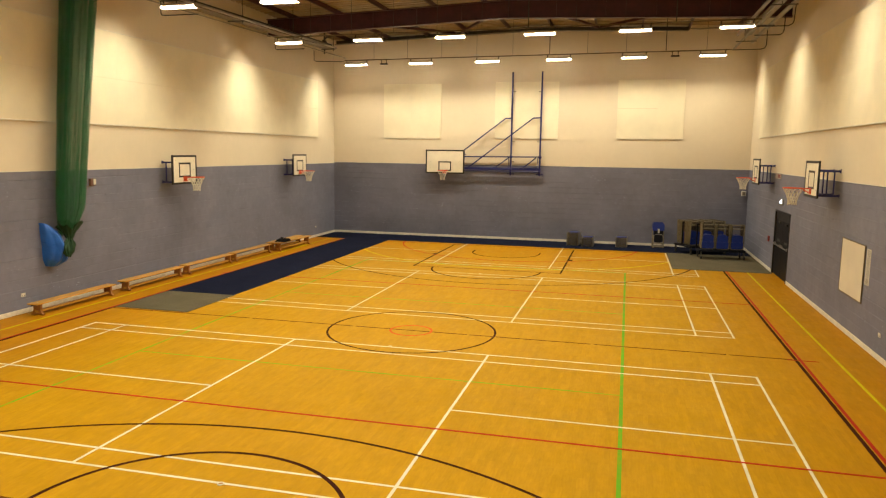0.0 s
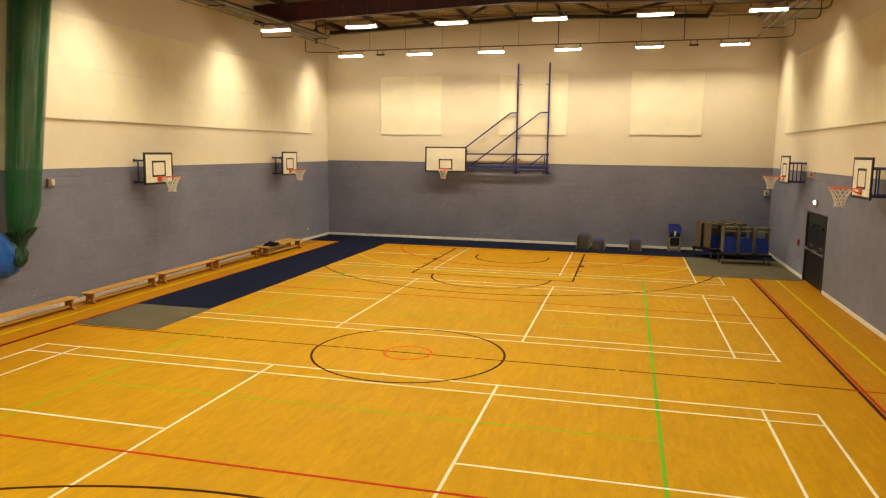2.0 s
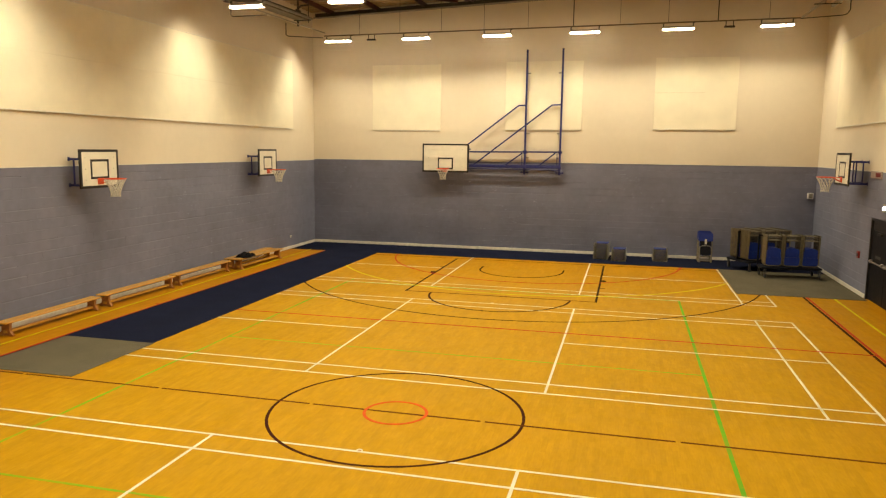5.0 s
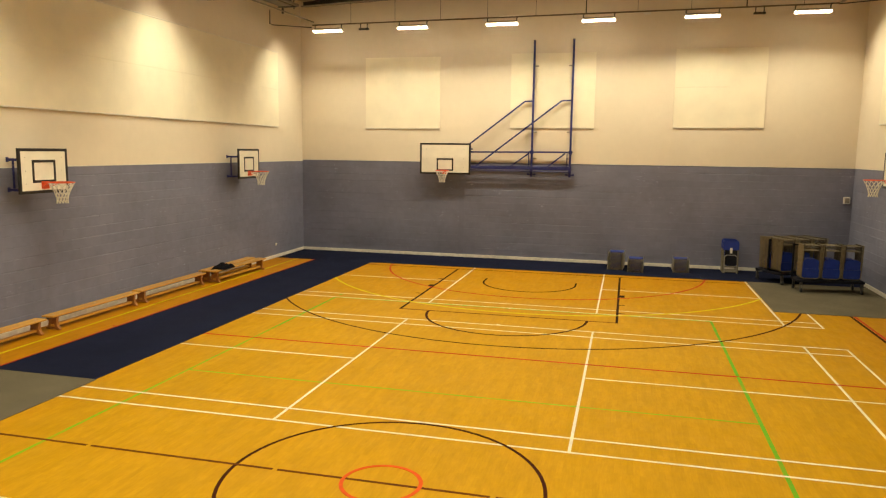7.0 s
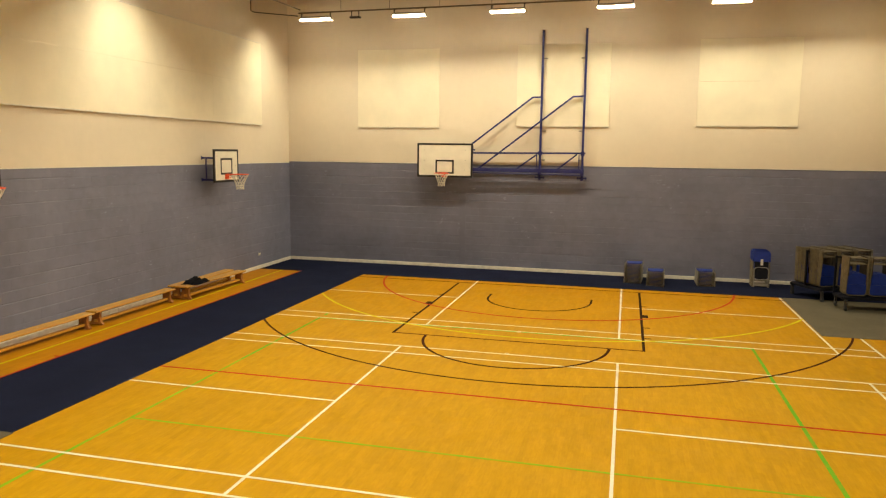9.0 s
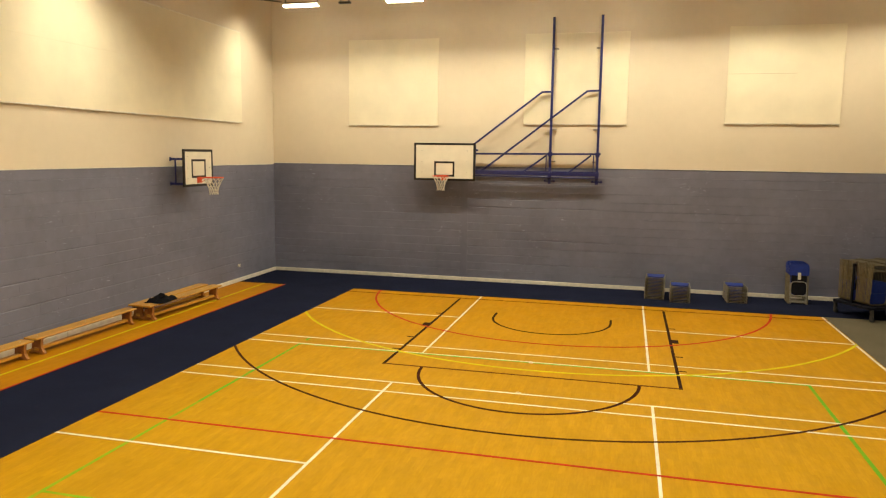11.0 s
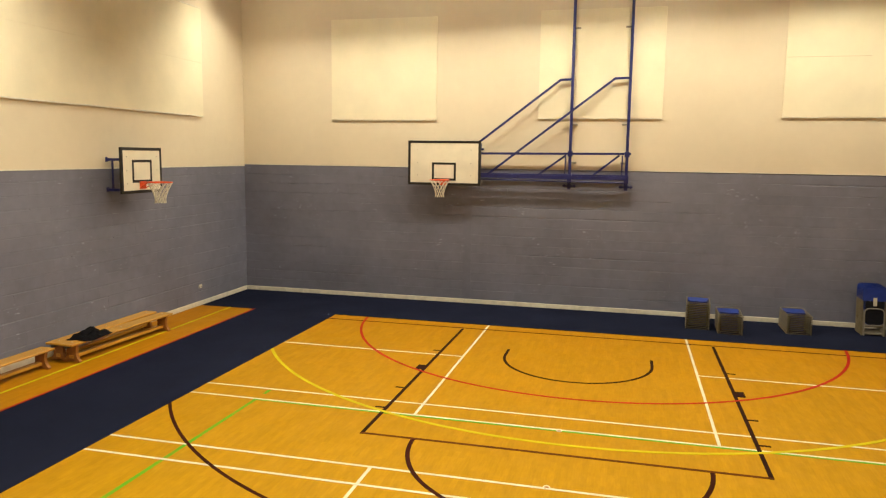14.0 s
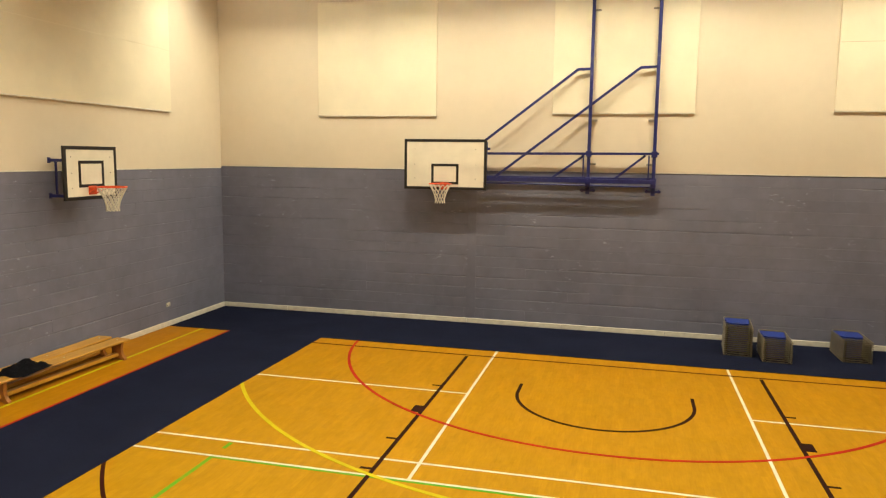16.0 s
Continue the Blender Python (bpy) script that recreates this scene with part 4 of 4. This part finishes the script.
def back_panel(w=0.212, z1=0.905, r=0.06):
    """Backrest plate with rounded top corners and a slight hollow."""
    z0 = 0.665
    out = [(-w, z0 + 0.012), (-w + 0.012, z0), (w - 0.012, z0), (w, z0 + 0.012)]
    out += [(w - r + r * math.cos(radians(a)), z1 - r + r * math.sin(radians(a))) for a in (0, 30, 60, 90)]
    out += [(-w + r + r * math.cos(radians(a)), z1 - r + r * math.sin(radians(a))) for a in (90, 120, 150, 180)]
    sh = Shape().prism(out, 0.006, 0.024, "y")
    sh.v = [(x, y + 0.010 * (1 - (x / w) ** 2), z) for x, y, z in sh.v]
    return sh


CH = {
    "front_frame": u_frame(0.455, 0.925, 0.0, 0.0115, 0.075).mesh("front_frame", CHAIR_FRAME),
    "rear_leg_frame": u_frame(0.385, 0.52, 0.030, 0.0105, 0.09).mesh("rear_leg_frame", CHAIR_SHADED),
    "stretcher": Shape().tube([(-0.215, 0, 0.17), (0.215, 0, 0.17)], 0.006, 6).tube([(-0.21, 0.004, 0.03), (0.21, 0.004, 0.03)], 0.006, 6).mesh("stretcher", CHAIR_FRAME),
    "rear_stretcher": Shape().tube([(-0.19, 0.024, 0.10), (0.19, 0.024, 0.10)], 0.006, 6).mesh("rear_stretcher", CHAIR_SHADED),
    "seat": seat_panel().mesh("seat", CHAIR_BLUE),
    # near-black plate put in for the shaded underside of the seat
    "seat_underside": seat_panel(0.0203, 0.0235, 0.97).mesh("seat_underside", TROLLEY),
    "backrest": back_panel().mesh("backrest", CHAIR_BLUE),
}
# the leaning chairs get a lower seat and larger backrest to fit the view
CH_LOW = dict(CH)
CH_LOW["rear_leg_frame"] = u_frame(0.385, 0.52, 0.030, 0.0115, 0.09).mesh("rear_leg_frame", CHAIR_LIT)
CH_LOW["rear_stretcher"] = Shape().tube([(-0.19, 0.030, 0.05), (0.19, 0.030, 0.05)], 0.009, 6).tube([(-0.19, 0.030, 0.20), (0.19, 0.030, 0.20)], 0.009, 6).mesh("rear_stretcher", CHAIR_LIT)
CH_LOW["backrest"] = back_panel(0.240, 0.942, 0.08).mesh("backrest", CHAIR_BLUE)
CH_LOW["seat"] = seat_panel(low=0.27).mesh("seat", CHAIR_BLUE)
CH_LOW["seat_underside"] = seat_panel(0.0203, 0.0235, 0.985, 0.27).mesh("seat_underside", TROLLEY)
CHAIR_LABEL = "folded blue plastic chair with a grey-beige steel frame"


def chair(m, label=CHAIR_LABEL, group="folded chairs", meshes=CH):
    th = thing("folding_chair", m, label, "chair", group)
    for k, me in meshes.items():
        part(k, me, None, th)
    return th


rng = random.Random(11)
for x, y, n, a in ((2.265, 15.36, 15, -4.5), (2.875, 15.07, 11, -2), (4.25, 15.48, 11, 0)):
    for k in range(n):
        j = rng.uniform(-0.003, 0.003)
        chair(pose(x + j, y + rng.uniform(-0.004, 0.004), 0.027 + 0.0365 * k, -90, 0, a + rng.uniform(-0.4, 0.4)) @ pose(0, 0, 0),
              "folded blue chair lying in a neat pile", "piled chairs")
for k in range(7):
    chair(pose(5.715 - 0.004 * k, 15.86 + 0.052 * k, 0.013 + 0.004 * k, -7, 0, 2 + rng.uniform(-1, 1)) @ pose(0, 0, 0, 0, 0, 180) @ Matrix.Diagonal((0.95, 1, 1.07, 1)),
          "folded blue chair leaning upright near the wall", "leaning chairs", CH_LOW)
tg = part("paper_label", Shape().box(-0.035, 0.035, -0.002, 0.0, 0.61, 0.78), LABEL)
tg.matrix_basis = pose(5.715, 15.86, 0.013, -7, 0, 2) @ pose(0, -0.042, 0)
tagged(tg, "pale paper tag hanging on a folded chair", "label")


def trolley(m, length, depth, cols, deep, label, sides=(-1, 1)):
    """A trolley with end posts: stacks of chairs stand along one or both long sides."""
    py = 0.0 if len(sides) == 2 else depth / 2 - 0.03
    th = thing("chair_trolley", m, label, "trolley", "chair trolleys")
    zb = 0.30
    for y in (-depth / 2, depth / 2):
        part("side_rail", Shape().box(-length / 2, length / 2, y - 0.022, y + 0.022, zb - 0.03, zb + 0.028, 0.006), TROLLEY, th)
    for x in (-length / 2, 0, length / 2):
        part("cross_rail", Shape().box(x - 0.025, x + 0.025, -depth / 2 + 0.023, depth / 2 - 0.023, zb - 0.03, zb + 0.028, 0.005), TROLLEY, th)
    for s in (-1, 1):
        part("tray", Shape().box(-length / 2 + 0.03, length / 2 - 0.03, min(s * 0.03, s * (depth / 2 - 0.03)), max(s * 0.03, s * (depth / 2 - 0.03)), zb + 0.012, zb + 0.028, 0.004), TROLLEY, th)
    for x in (-length / 2 - 0.0, length / 2 + 0.0):
        part("end_post", Shape().box(x - 0.022, x + 0.022, py - 0.022, py + 0.022, zb + 0.029, 1.24, 0.004), TROLLEY, th)
    part("top_bar", Shape().box(-length / 2 + 0.023, length / 2 - 0.023, py - 0.018, py + 0.018, 1.19, 1.225, 0.004), TROLLEY, th)
    for x in (-length / 2 + 0.06, length / 2 - 0.06):
        for y in (-depth / 2, depth / 2):
            w = part("castor", Shape().box(x - 0.03, x + 0.03, y - 0.03, y + 0.03, zb - 0.09, zb - 0.031).box(x - 0.026, x - 0.02, y - 0.045, y + 0.02, 0.045, zb - 0.09).box(x + 0.02, x + 0.026, y - 0.045, y + 0.02, 0.045, zb - 0.09), DARK_STEEL, th)
            part("wheel", Shape().tube([(x - 0.018, y - 0.025, 0.062), (x + 0.018, y - 0.025, 0.062)], 0.06, 16), TYRE, w)
    M = th.matrix_basis
    for c in range(cols):
        x = (c - (cols - 1) / 2) * 0.515
        for s in sides:
            for k in range(deep):
                y = s * (depth / 2 - 0.05 - 0.043 * k)
                lean = s * (-2.5 + 0.4 * k)
                loc = pose(x, y + rng.uniform(-0.004, 0.004), zb + 0.030 + 0.955, lean, 0, rng.uniform(-1, 1)) @ pose(0, 0, 0, 180, 0, 180 if s < 0 else 0)
                chair(M @ loc, "folded blue chair stowed upright on a trolley", "stowed chairs")
    return th


trolley(pose(7.86, 13.55, 0.012, 0, 0, 6), 1.64, 0.62, 3, 10, "navy steel trolley loaded with folded blue chairs", (-1,))
trolley(pose(7.26, 14.99, 0.012, 0, 0, 28), 1.60, 1.06, 3, 11, "navy steel trolley of folded chairs by the wall")

# ---- door, signs and fittings of the east wall ----
dr = thing("door_1", pose(0, 0, 0), "closed near-black double door with push bars", "door", kind="structure")
dw = (DY1 - DY0 - 0.14) / 2
fr = Shape().box(XR - 0.02, XR + 0.14, DY0 - 0.0, DY0 + 0.06, 0, DH).box(XR - 0.02, XR + 0.14, DY1 - 0.06, DY1, 0, DH).box(XR - 0.02, XR + 0.14, DY0 + 0.06, DY1 - 0.06, DH - 0.06, DH)
part("door_frame", fr, FRAME_PAINT, dr)
part("transom", Shape().box(XR + 0.03, XR + 0.08, DY0 + 0.065, DY1 - 0.065, DH - 0.30, DH - 0.07, 0.006), FRAME_PAINT, dr)
for i in (0, 1):
    y0 = DY0 + 0.065 + i * (dw + 0.01)
    lf = part("door_leaf", Shape().box(XR + 0.03, XR + 0.075, y0, y0 + dw, 0.012, DH - 0.31, 0.004), DOOR_PAINT, dr)
    part("push_bar", Shape().box(XR - 0.055, XR - 0.03, y0 + 0.08, y0 + dw - 0.08, 0.99, 1.025, 0.008)
         .box(XR - 0.03, XR + 0.029, y0 + 0.08, y0 + 0.13, 0.96, 1.05, 0.006).box(XR - 0.03, XR + 0.029, y0 + dw - 0.13, y0 + dw - 0.08, 0.96, 1.05, 0.006), STEEL, lf, "steel push bar")
    part("door_sign", Shape().box(XR + 0.026, XR + 0.029, y0 + dw / 2 - 0.2, y0 + dw / 2 + 0.2, 1.11, 1.185), DOOR_PLATE, lf, "dull grey sign plate")
    part("closer", Shape().box(XR - 0.02, XR + 0.029, y0 + 0.3, y0 + 0.58, DH - 0.40, DH - 0.34, 0.006), BOARD_BLACK, lf)

el = thing("emergency_light", pose(XR, 9.68, 2.40), "lit emergency light in a grey box above the door", "emergency light", "emergency lights")
part("body", Shape().box(-0.05, -0.001, -0.15, 0.15, -0.10, 0.10, 0.012), GALV, el)
part("lens", Shape().tube([(-0.051, -0.02, 0), (-0.085, -0.02, 0)], 0.05, 20), EXIT_GLOW, el, "glowing white lens")
sg = thing("wall_sign", pose(XR - 0.001, 10.58, 3.18), "small white sign with a red mark", "sign")
part("panel", Shape().box(-0.03, 0, -0.42, 0.42, -0.09, 0.09, 0.005), plain("faded_sign_board", (0.36, 0.30, 0.27), 0.6), sg)
part("red_mark", Shape().box(-0.034, -0.0305, -0.34, 0.02, -0.05, 0.05), RED_PLASTIC, sg, "red bar")
fa = thing("fire_call_point", pose(XR, 11.45, 1.05), "small red fire call point on the wall", "call point")
part("body", Shape().box(-0.05, -0.001, -0.08, 0.08, -0.10, 0.09, 0.008), RED_PLASTIC, fa)
part("glass", Shape().box(-0.056, -0.051, -0.05, 0.05, -0.05, 0.03, 0.003), BOARD_BLACK, fa)
sp = thing("wall_speaker", pose(XR - 0.17, YF, 2.30), "small white box fixed in the corner of the wall", "speaker")
part("body", Shape().box(-0.085, 0.085, -0.12, -0.002, -0.10, 0.10, 0.01), SOCKET, sp)
part("grille", Shape().box(-0.06, 0.06, -0.126, -0.121, -0.07, 0.07, 0.003), GALV, sp)
nb = thing("notice_board", pose(XR, 2.03, 1.44), "plain cream notice board on the blue wall", "notice board")
part("board", Shape().box(-0.022, -0.003, -0.80, 0.80, -0.58, 0.58, 0.003), WHITEBOARD, nb)
e = Shape()
for a, b, c0, d in ((-0.82, 0.82, 0.58, 0.60), (-0.82, 0.82, -0.60, -0.58), (-0.82, -0.80, -0.58, 0.58), (0.80, 0.82, -0.58, 0.58)):
    e.box(-0.03, -0.002, a, b, c0, d, 0.003)
part("edge_frame", e, CONDUIT, nb)
for k, (zz, hh) in enumerate(((0.40, 0.17), (0.21, 0.17), (0.02, 0.17), (-0.16, 0.15))):
    n = thing("notice", pose(XR, 1.02, 1.50 + zz), "white paper notice pinned beside the notice board", "notice", "notices")
    part("sheet", Shape().box(-0.006, -0.001, -0.13, 0.13, -hh / 2, hh / 2), LABEL, n)
    for r in range(4):
        part("text_bar", Shape().box(-0.0075, -0.0065, -0.10, 0.10 - 0.05 * (r % 2), hh / 2 - 0.04 - r * hh / 5, hh / 2 - 0.025 - r * hh / 5), PAPER_INK, n)


def socket(m):
    th = thing("wall_socket", m, "white twin power socket low on the blue wall", "socket", "wall sockets")
    part("plate", Shape().box(0.001, 0.012, -0.065, 0.065, -0.04, 0.04, 0.003), LABEL, th)
    for y in (-0.04, 0.04):
        part("switch", Shape().box(0.0125, 0.017, y - 0.012, y + 0.012, 0.005, 0.03, 0.002), SOCKET, th)
        part("pin_hole", Shape().box(0.0122, 0.0132, y - 0.012, y + 0.012, -0.025, -0.005), PAPER_INK, th)


socket(pose(XL, -1.62, 0.43))
socket(pose(XL, 14.45, 0.45))
socket(pose(XR, 0.0, 0.48, 0, 0, 180))
sn = thing("wall_sensor", pose(XL, 0.73, 2.91), "small brown box with pale lens on the side wall", "sensor")
part("body", Shape().box(0.001, 0.08, -0.10, 0.07, -0.10, 0.08, 0.012), plain("brown_sensor_plastic", (0.20, 0.10, 0.07), 0.5), sn, "brown plastic back box")
part("lens", Shape().box(0.0805, 0.10, -0.03, 0.065, -0.07, 0.07, 0.006), LABEL, sn, "pale sensor lens")

# ---- gathered division netting and its bag ----
cu = thing("division_netting", pose(0, 0, 0), "gathered green nylon division netting hanging beside the wall", "netting")


def net_sheet(seed, rx, ry, folds, name):
    """One pleated layer of netting that closes on itself, swept from the roof to the tied foot."""
    r = random.Random(seed)
    ph = [r.uniform(0, 6.28) for _ in range(6)]
    nz, na = 44, folds * 10
    me = bpy.data.meshes.new(name)
    v, f, uv = [], [], []
    for i in range(nz + 1):
        s = i / nz
        z = 8.4 - s * (8.4 - 1.70)
        lean = 0.24 - 0.80 * s
        width = 1.05 - 0.30 * s
        pinch = 1.0 if s < 0.90 else 1.0 - 4.5 * (s - 0.90)
        for k in range(na):
            a = 2 * math.pi * k / na
            pl = 1 + 0.16 * math.sin(folds * a + ph[0] + 0.8 * math.sin(2.2 * s + ph[1])) + 0.06 * math.sin((folds * 2 - 3) * a + ph[2] + 2 * s)
            sway = 0.02 * math.sin(5 * s + ph[3])
            x = -8.40 + rx * width * pinch * pl * math.cos(a) - (0.10 * max(0, s - 0.9) / 0.1)
            y = -0.17 + lean + 0.18 + ry * width * pinch * pl * math.sin(a) + sway
            v.append((x, y, z))
    for i in range(nz):
        for k in range(na):
            f.append((i * na + k, i * na + (k + 1) % na, (i + 1) * na + (k + 1) % na, (i + 1) * na + k))
    me.from_pydata(v, [], f)
    lay = me.uv_layers.new(name="UVMap")
    per = 2 * math.pi * 0.45 * 1.6 / na
    for p in me.polygons:
        for li, vi in zip(p.loop_indices, p.vertices):
            i, k = divmod(vi, na)
            kk = k if not (k == 0 and max(q % na for q in p.vertices) == na - 1) else na
            lay.data[li].uv = (kk * per, i * 6.98 / nz)
    me.polygons.foreach_set("use_smooth", [True] * len(me.polygons))
    me.materials.append(NETTING)
    part(name, me, None, cu)


for sd, rx, ry, fo in ((1, 0.26, 0.45, 15), (2, 0.17, 0.33, 13), (6, 0.09, 0.20, 9)):
    net_sheet(sd, rx, ry, fo, "net_layer")
# the tied foot of the netting that spills over the bag
tail = Shape()
nz, na = 18, 56
vv = []
for i in range(nz + 1):
    s = i / nz
    rr = 0.06 + 0.25 * max(0.0, 1 - s / 0.5) ** 1.3 if s < 0.5 else 0.06 + 0.10 * math.sin(math.pi * min(1, (s - 0.5) / 0.46))
    for k in range(na):
        a = 2 * math.pi * k / na
        w = 1 + 0.16 * math.sin(7 * a + 5 * s) + 0.10 * math.sin(13 * a + 1.0 - 4 * s) + 0.06 * math.sin(23 * a + 9 * s)
        vv.append((-8.42 + 0.14 * s + 0.62 * rr * w * math.cos(a), -0.54 - 0.10 * min(1, s * 2) - 0.30 * max(0, s - 0.5) + rr * w * math.sin(a), 1.96 - 0.72 * s + (0.06 * math.sin(3 * a) + 0.05 * math.sin(7 * a + 1)) * (1 - 0.6 * s)))
tail.put(vv, [(i * na + k, i * na + (k + 1) % na, (i + 1) * na + (k + 1) % na, (i + 1) * na + k) for i in range(nz) for k in range(na)], True)
tail.put(vv[-na:], [tuple(range(na))])
part("net_tail", tail, plain("dense_green_netting", (0.004, 0.032, 0.008), 0.7, spread=0.5, scale=40, grain=0.8, grain_scale=90), cu, "bunched green netting")
part("top_track", Shape().box(-8.46, -8.34, -0.6, 0.9, 8.36, 8.42, 0.005), GALV, cu)

bg = thing("netting_bag", pose(0, 0, 0), "blue plastic storage bag hung on the wall under netting", "bag")
bag = Shape()
nz, na = 26, 48
vv = []
for i in range(nz + 1):
    s = i / nz
    mid = -0.80 + 0.015 * s
    wd = 0.235 - 0.03 * s if s < 0.85 else (0.235 - 0.03 * s) * (1 - 2.6 * (s - 0.85))
    dp = 0.12 + 0.38 * math.sin(math.pi * min(1, 0.10 + 0.72 * s)) if s < 0.85 else (0.12 + 0.38 * math.sin(math.pi * (0.10 + 0.72 * 0.85))) * (1 - 3.2 * (s - 0.85))
    for k in range(na):
        a = math.pi * k / (na - 1)
        cr = 1 + 0.075 * math.sin(9 * (a - 2.6) * (0.35 + s)) * (1 - 0.4 * s) + 0.07 * noise.noise(Vector((a * 2.2, s * 5.0, 2.0))) + 0.035 * noise.noise(Vector((a * 6, s * 11, 5.0)))
        drop = 0.42 * (1 - s) * (0.5 + 0.5 * math.cos(a)) ** 1.2
        vv.append((XL + 0.004 + dp * cr * max(0.0, math.sin(a)) ** 0.8, mid + wd * cr * math.cos(a), 2.02 - 1.04 * s - drop))
bag.put(vv, [(i * na + k, i * na + k + 1, (i + 1) * na + k + 1, (i + 1) * na + k) for i in range(nz) for k in range(na - 1)], True)
bag.put(vv[-na:], [tuple(range(na))])
part("pouch", bag, BAG, bg)
part("hook", Shape().tube([(XL + 0.001, -1.02, 1.97), (XL + 0.05, -1.02, 1.97), (XL + 0.06, -1.02, 2.0)], 0.012, 8), STEEL, bg)

# ---- blockwork: courses of painted blocks on the visible walls ----
BLK_L = 0.440
Z0, NC = 0.111, 14
COURSE = (BLUE - 0.006 - Z0) / NC


# edges of the blocks: height and depth of the top slope, then of the bottom one
EDGES = ((0.017, 0.0110, 0.009, 0.0055), (0.005, 0.0025, 0.012, 0.0075), (0.020, 0.0125, 0.004, 0.0020), (0.008, 0.0040, 0.005, 0.0025))


def block_at(sh, l0, l1, z0, z1, m=None, edge=3):
    """A painted block: worn slopes along its bed joints, ends flush with its neighbours."""
    th, td, bh, bd = EDGES[edge]
    d = G + 0.003
    out = [(bd, z0), (d, z0), (d, z1), (td, z1), (0.0, z1 - th), (0.0, z0 + bh)]
    v = [(l, p[0], p[1]) for l in (l0, l1) for p in out]
    f = [(i, (i + 1) % 6, 6 + (i + 1) % 6, 6 + i) for i in range(6)] + [tuple(range(6))[::-1], tuple(range(6, 12))]
    if m is not None:
        v = [m @ Vector(p) for p in v]
    return sh.put(v, f)


BLOCKS = [block_at(Shape(), -BLK_L / 2 + 0.0001, BLK_L / 2 - 0.0001, 0.0005, COURSE - 0.0005, None, e) for e in range(4)]
BLOCK_MESH = [b.mesh("block", BLUE_BLOCK) for b in BLOCKS]


def cut(joined, m, l0, l1, z0=0.0016, z1=None):
    z1 = COURSE - 0.0016 if z1 is None else z1
    if l1 - l0 > 0.02 and z1 - z0 > 0.02:
        block_at(joined, l0 + 0.0001, l1 - 0.0001, z0, z1, m)


rng = random.Random(21)


def courses(wall, length, frame_of, near, hole=None):
    """Lays the courses: blocks between near[0] and near[1] along the wall are parts, the rest is joined."""
    joined = Shape()
    for c in range(NC):
        z = Z0 + c * COURSE
        jig, left, edge = 0.0, 0, 3
        u = -BLK_L / 2 if c % 2 else 0.0
        while u < length:
            a, b = max(0, u), min(length, u + BLK_L)
            if left <= 0:
                jig, left = rng.uniform(-0.0004, 0.0004), rng.randint(1, 5)
                edge = rng.choice((0, 1, 2, 2, 2, 3, 3, 3))
            left -= 1
            mid = u + BLK_L / 2
            m = frame_of(mid, z) @ pose(0, jig, rng.uniform(-0.0018, 0.0018), 0, rng.uniform(-0.28, 0.28), 0)
            spans = [(a, b)]
            if hole and z < hole[2] - 0.02 and b > hole[0] and a < hole[1]:
                spans = [(a, min(b, hole[0])), (max(a, hole[1]), b)]
                if z + COURSE > hole[2] + 0.02:
                    cut(joined, m, max(a, hole[0]) - mid, min(b, hole[1]) - mid, hole[2] - z + 0.002, None)
            if spans == [(u, u + BLK_L)]:
                if near[0] < mid < near[1]:
                    part("block", BLOCK_MESH[edge], None, wall).matrix_basis = m
                else:
                    joined.put([m @ Vector(p) for p in BLOCKS[edge].v], BLOCKS[edge].f)
            else:
                for p, q in spans:
                    if q > p:
                        cut(joined, m, p - mid, q - mid)
            u += BLK_L
    ob = part("blockwork", joined, BLUE_BLOCK, wall)
    tagged(ob, "blue-grey painted concrete blocks", kind="stuff")


# a chase in the end wall, filled flush and painted over
part("filled_chase", Shape().box(-3.045, -2.845, YF - 0.0024, YF + 0.012, Z0 + 0.01, BLUE - 0.012, 0.002), BLUE_BLOCK, WALL_N, "smooth painted filler strip between the courses")

# each frame looks out of the wall: block front at -y of its own frame
courses(WALL_N, XR - XL, lambda u, z: pose(XL + u, YF + 0.0, z), (5.0, 14.2))
courses(WALL_W, YF - (-8.0), lambda u, z: pose(XL, -8.0 + u, z, 0, 0, 90), (14.4, 23.6))
courses(WALL_E, YF - (-8.0), lambda u, z: pose(XR, YF - u, z, 0, 0, -90), (0.3, 14.0), (YF - DY1, YF - DY0, DH))
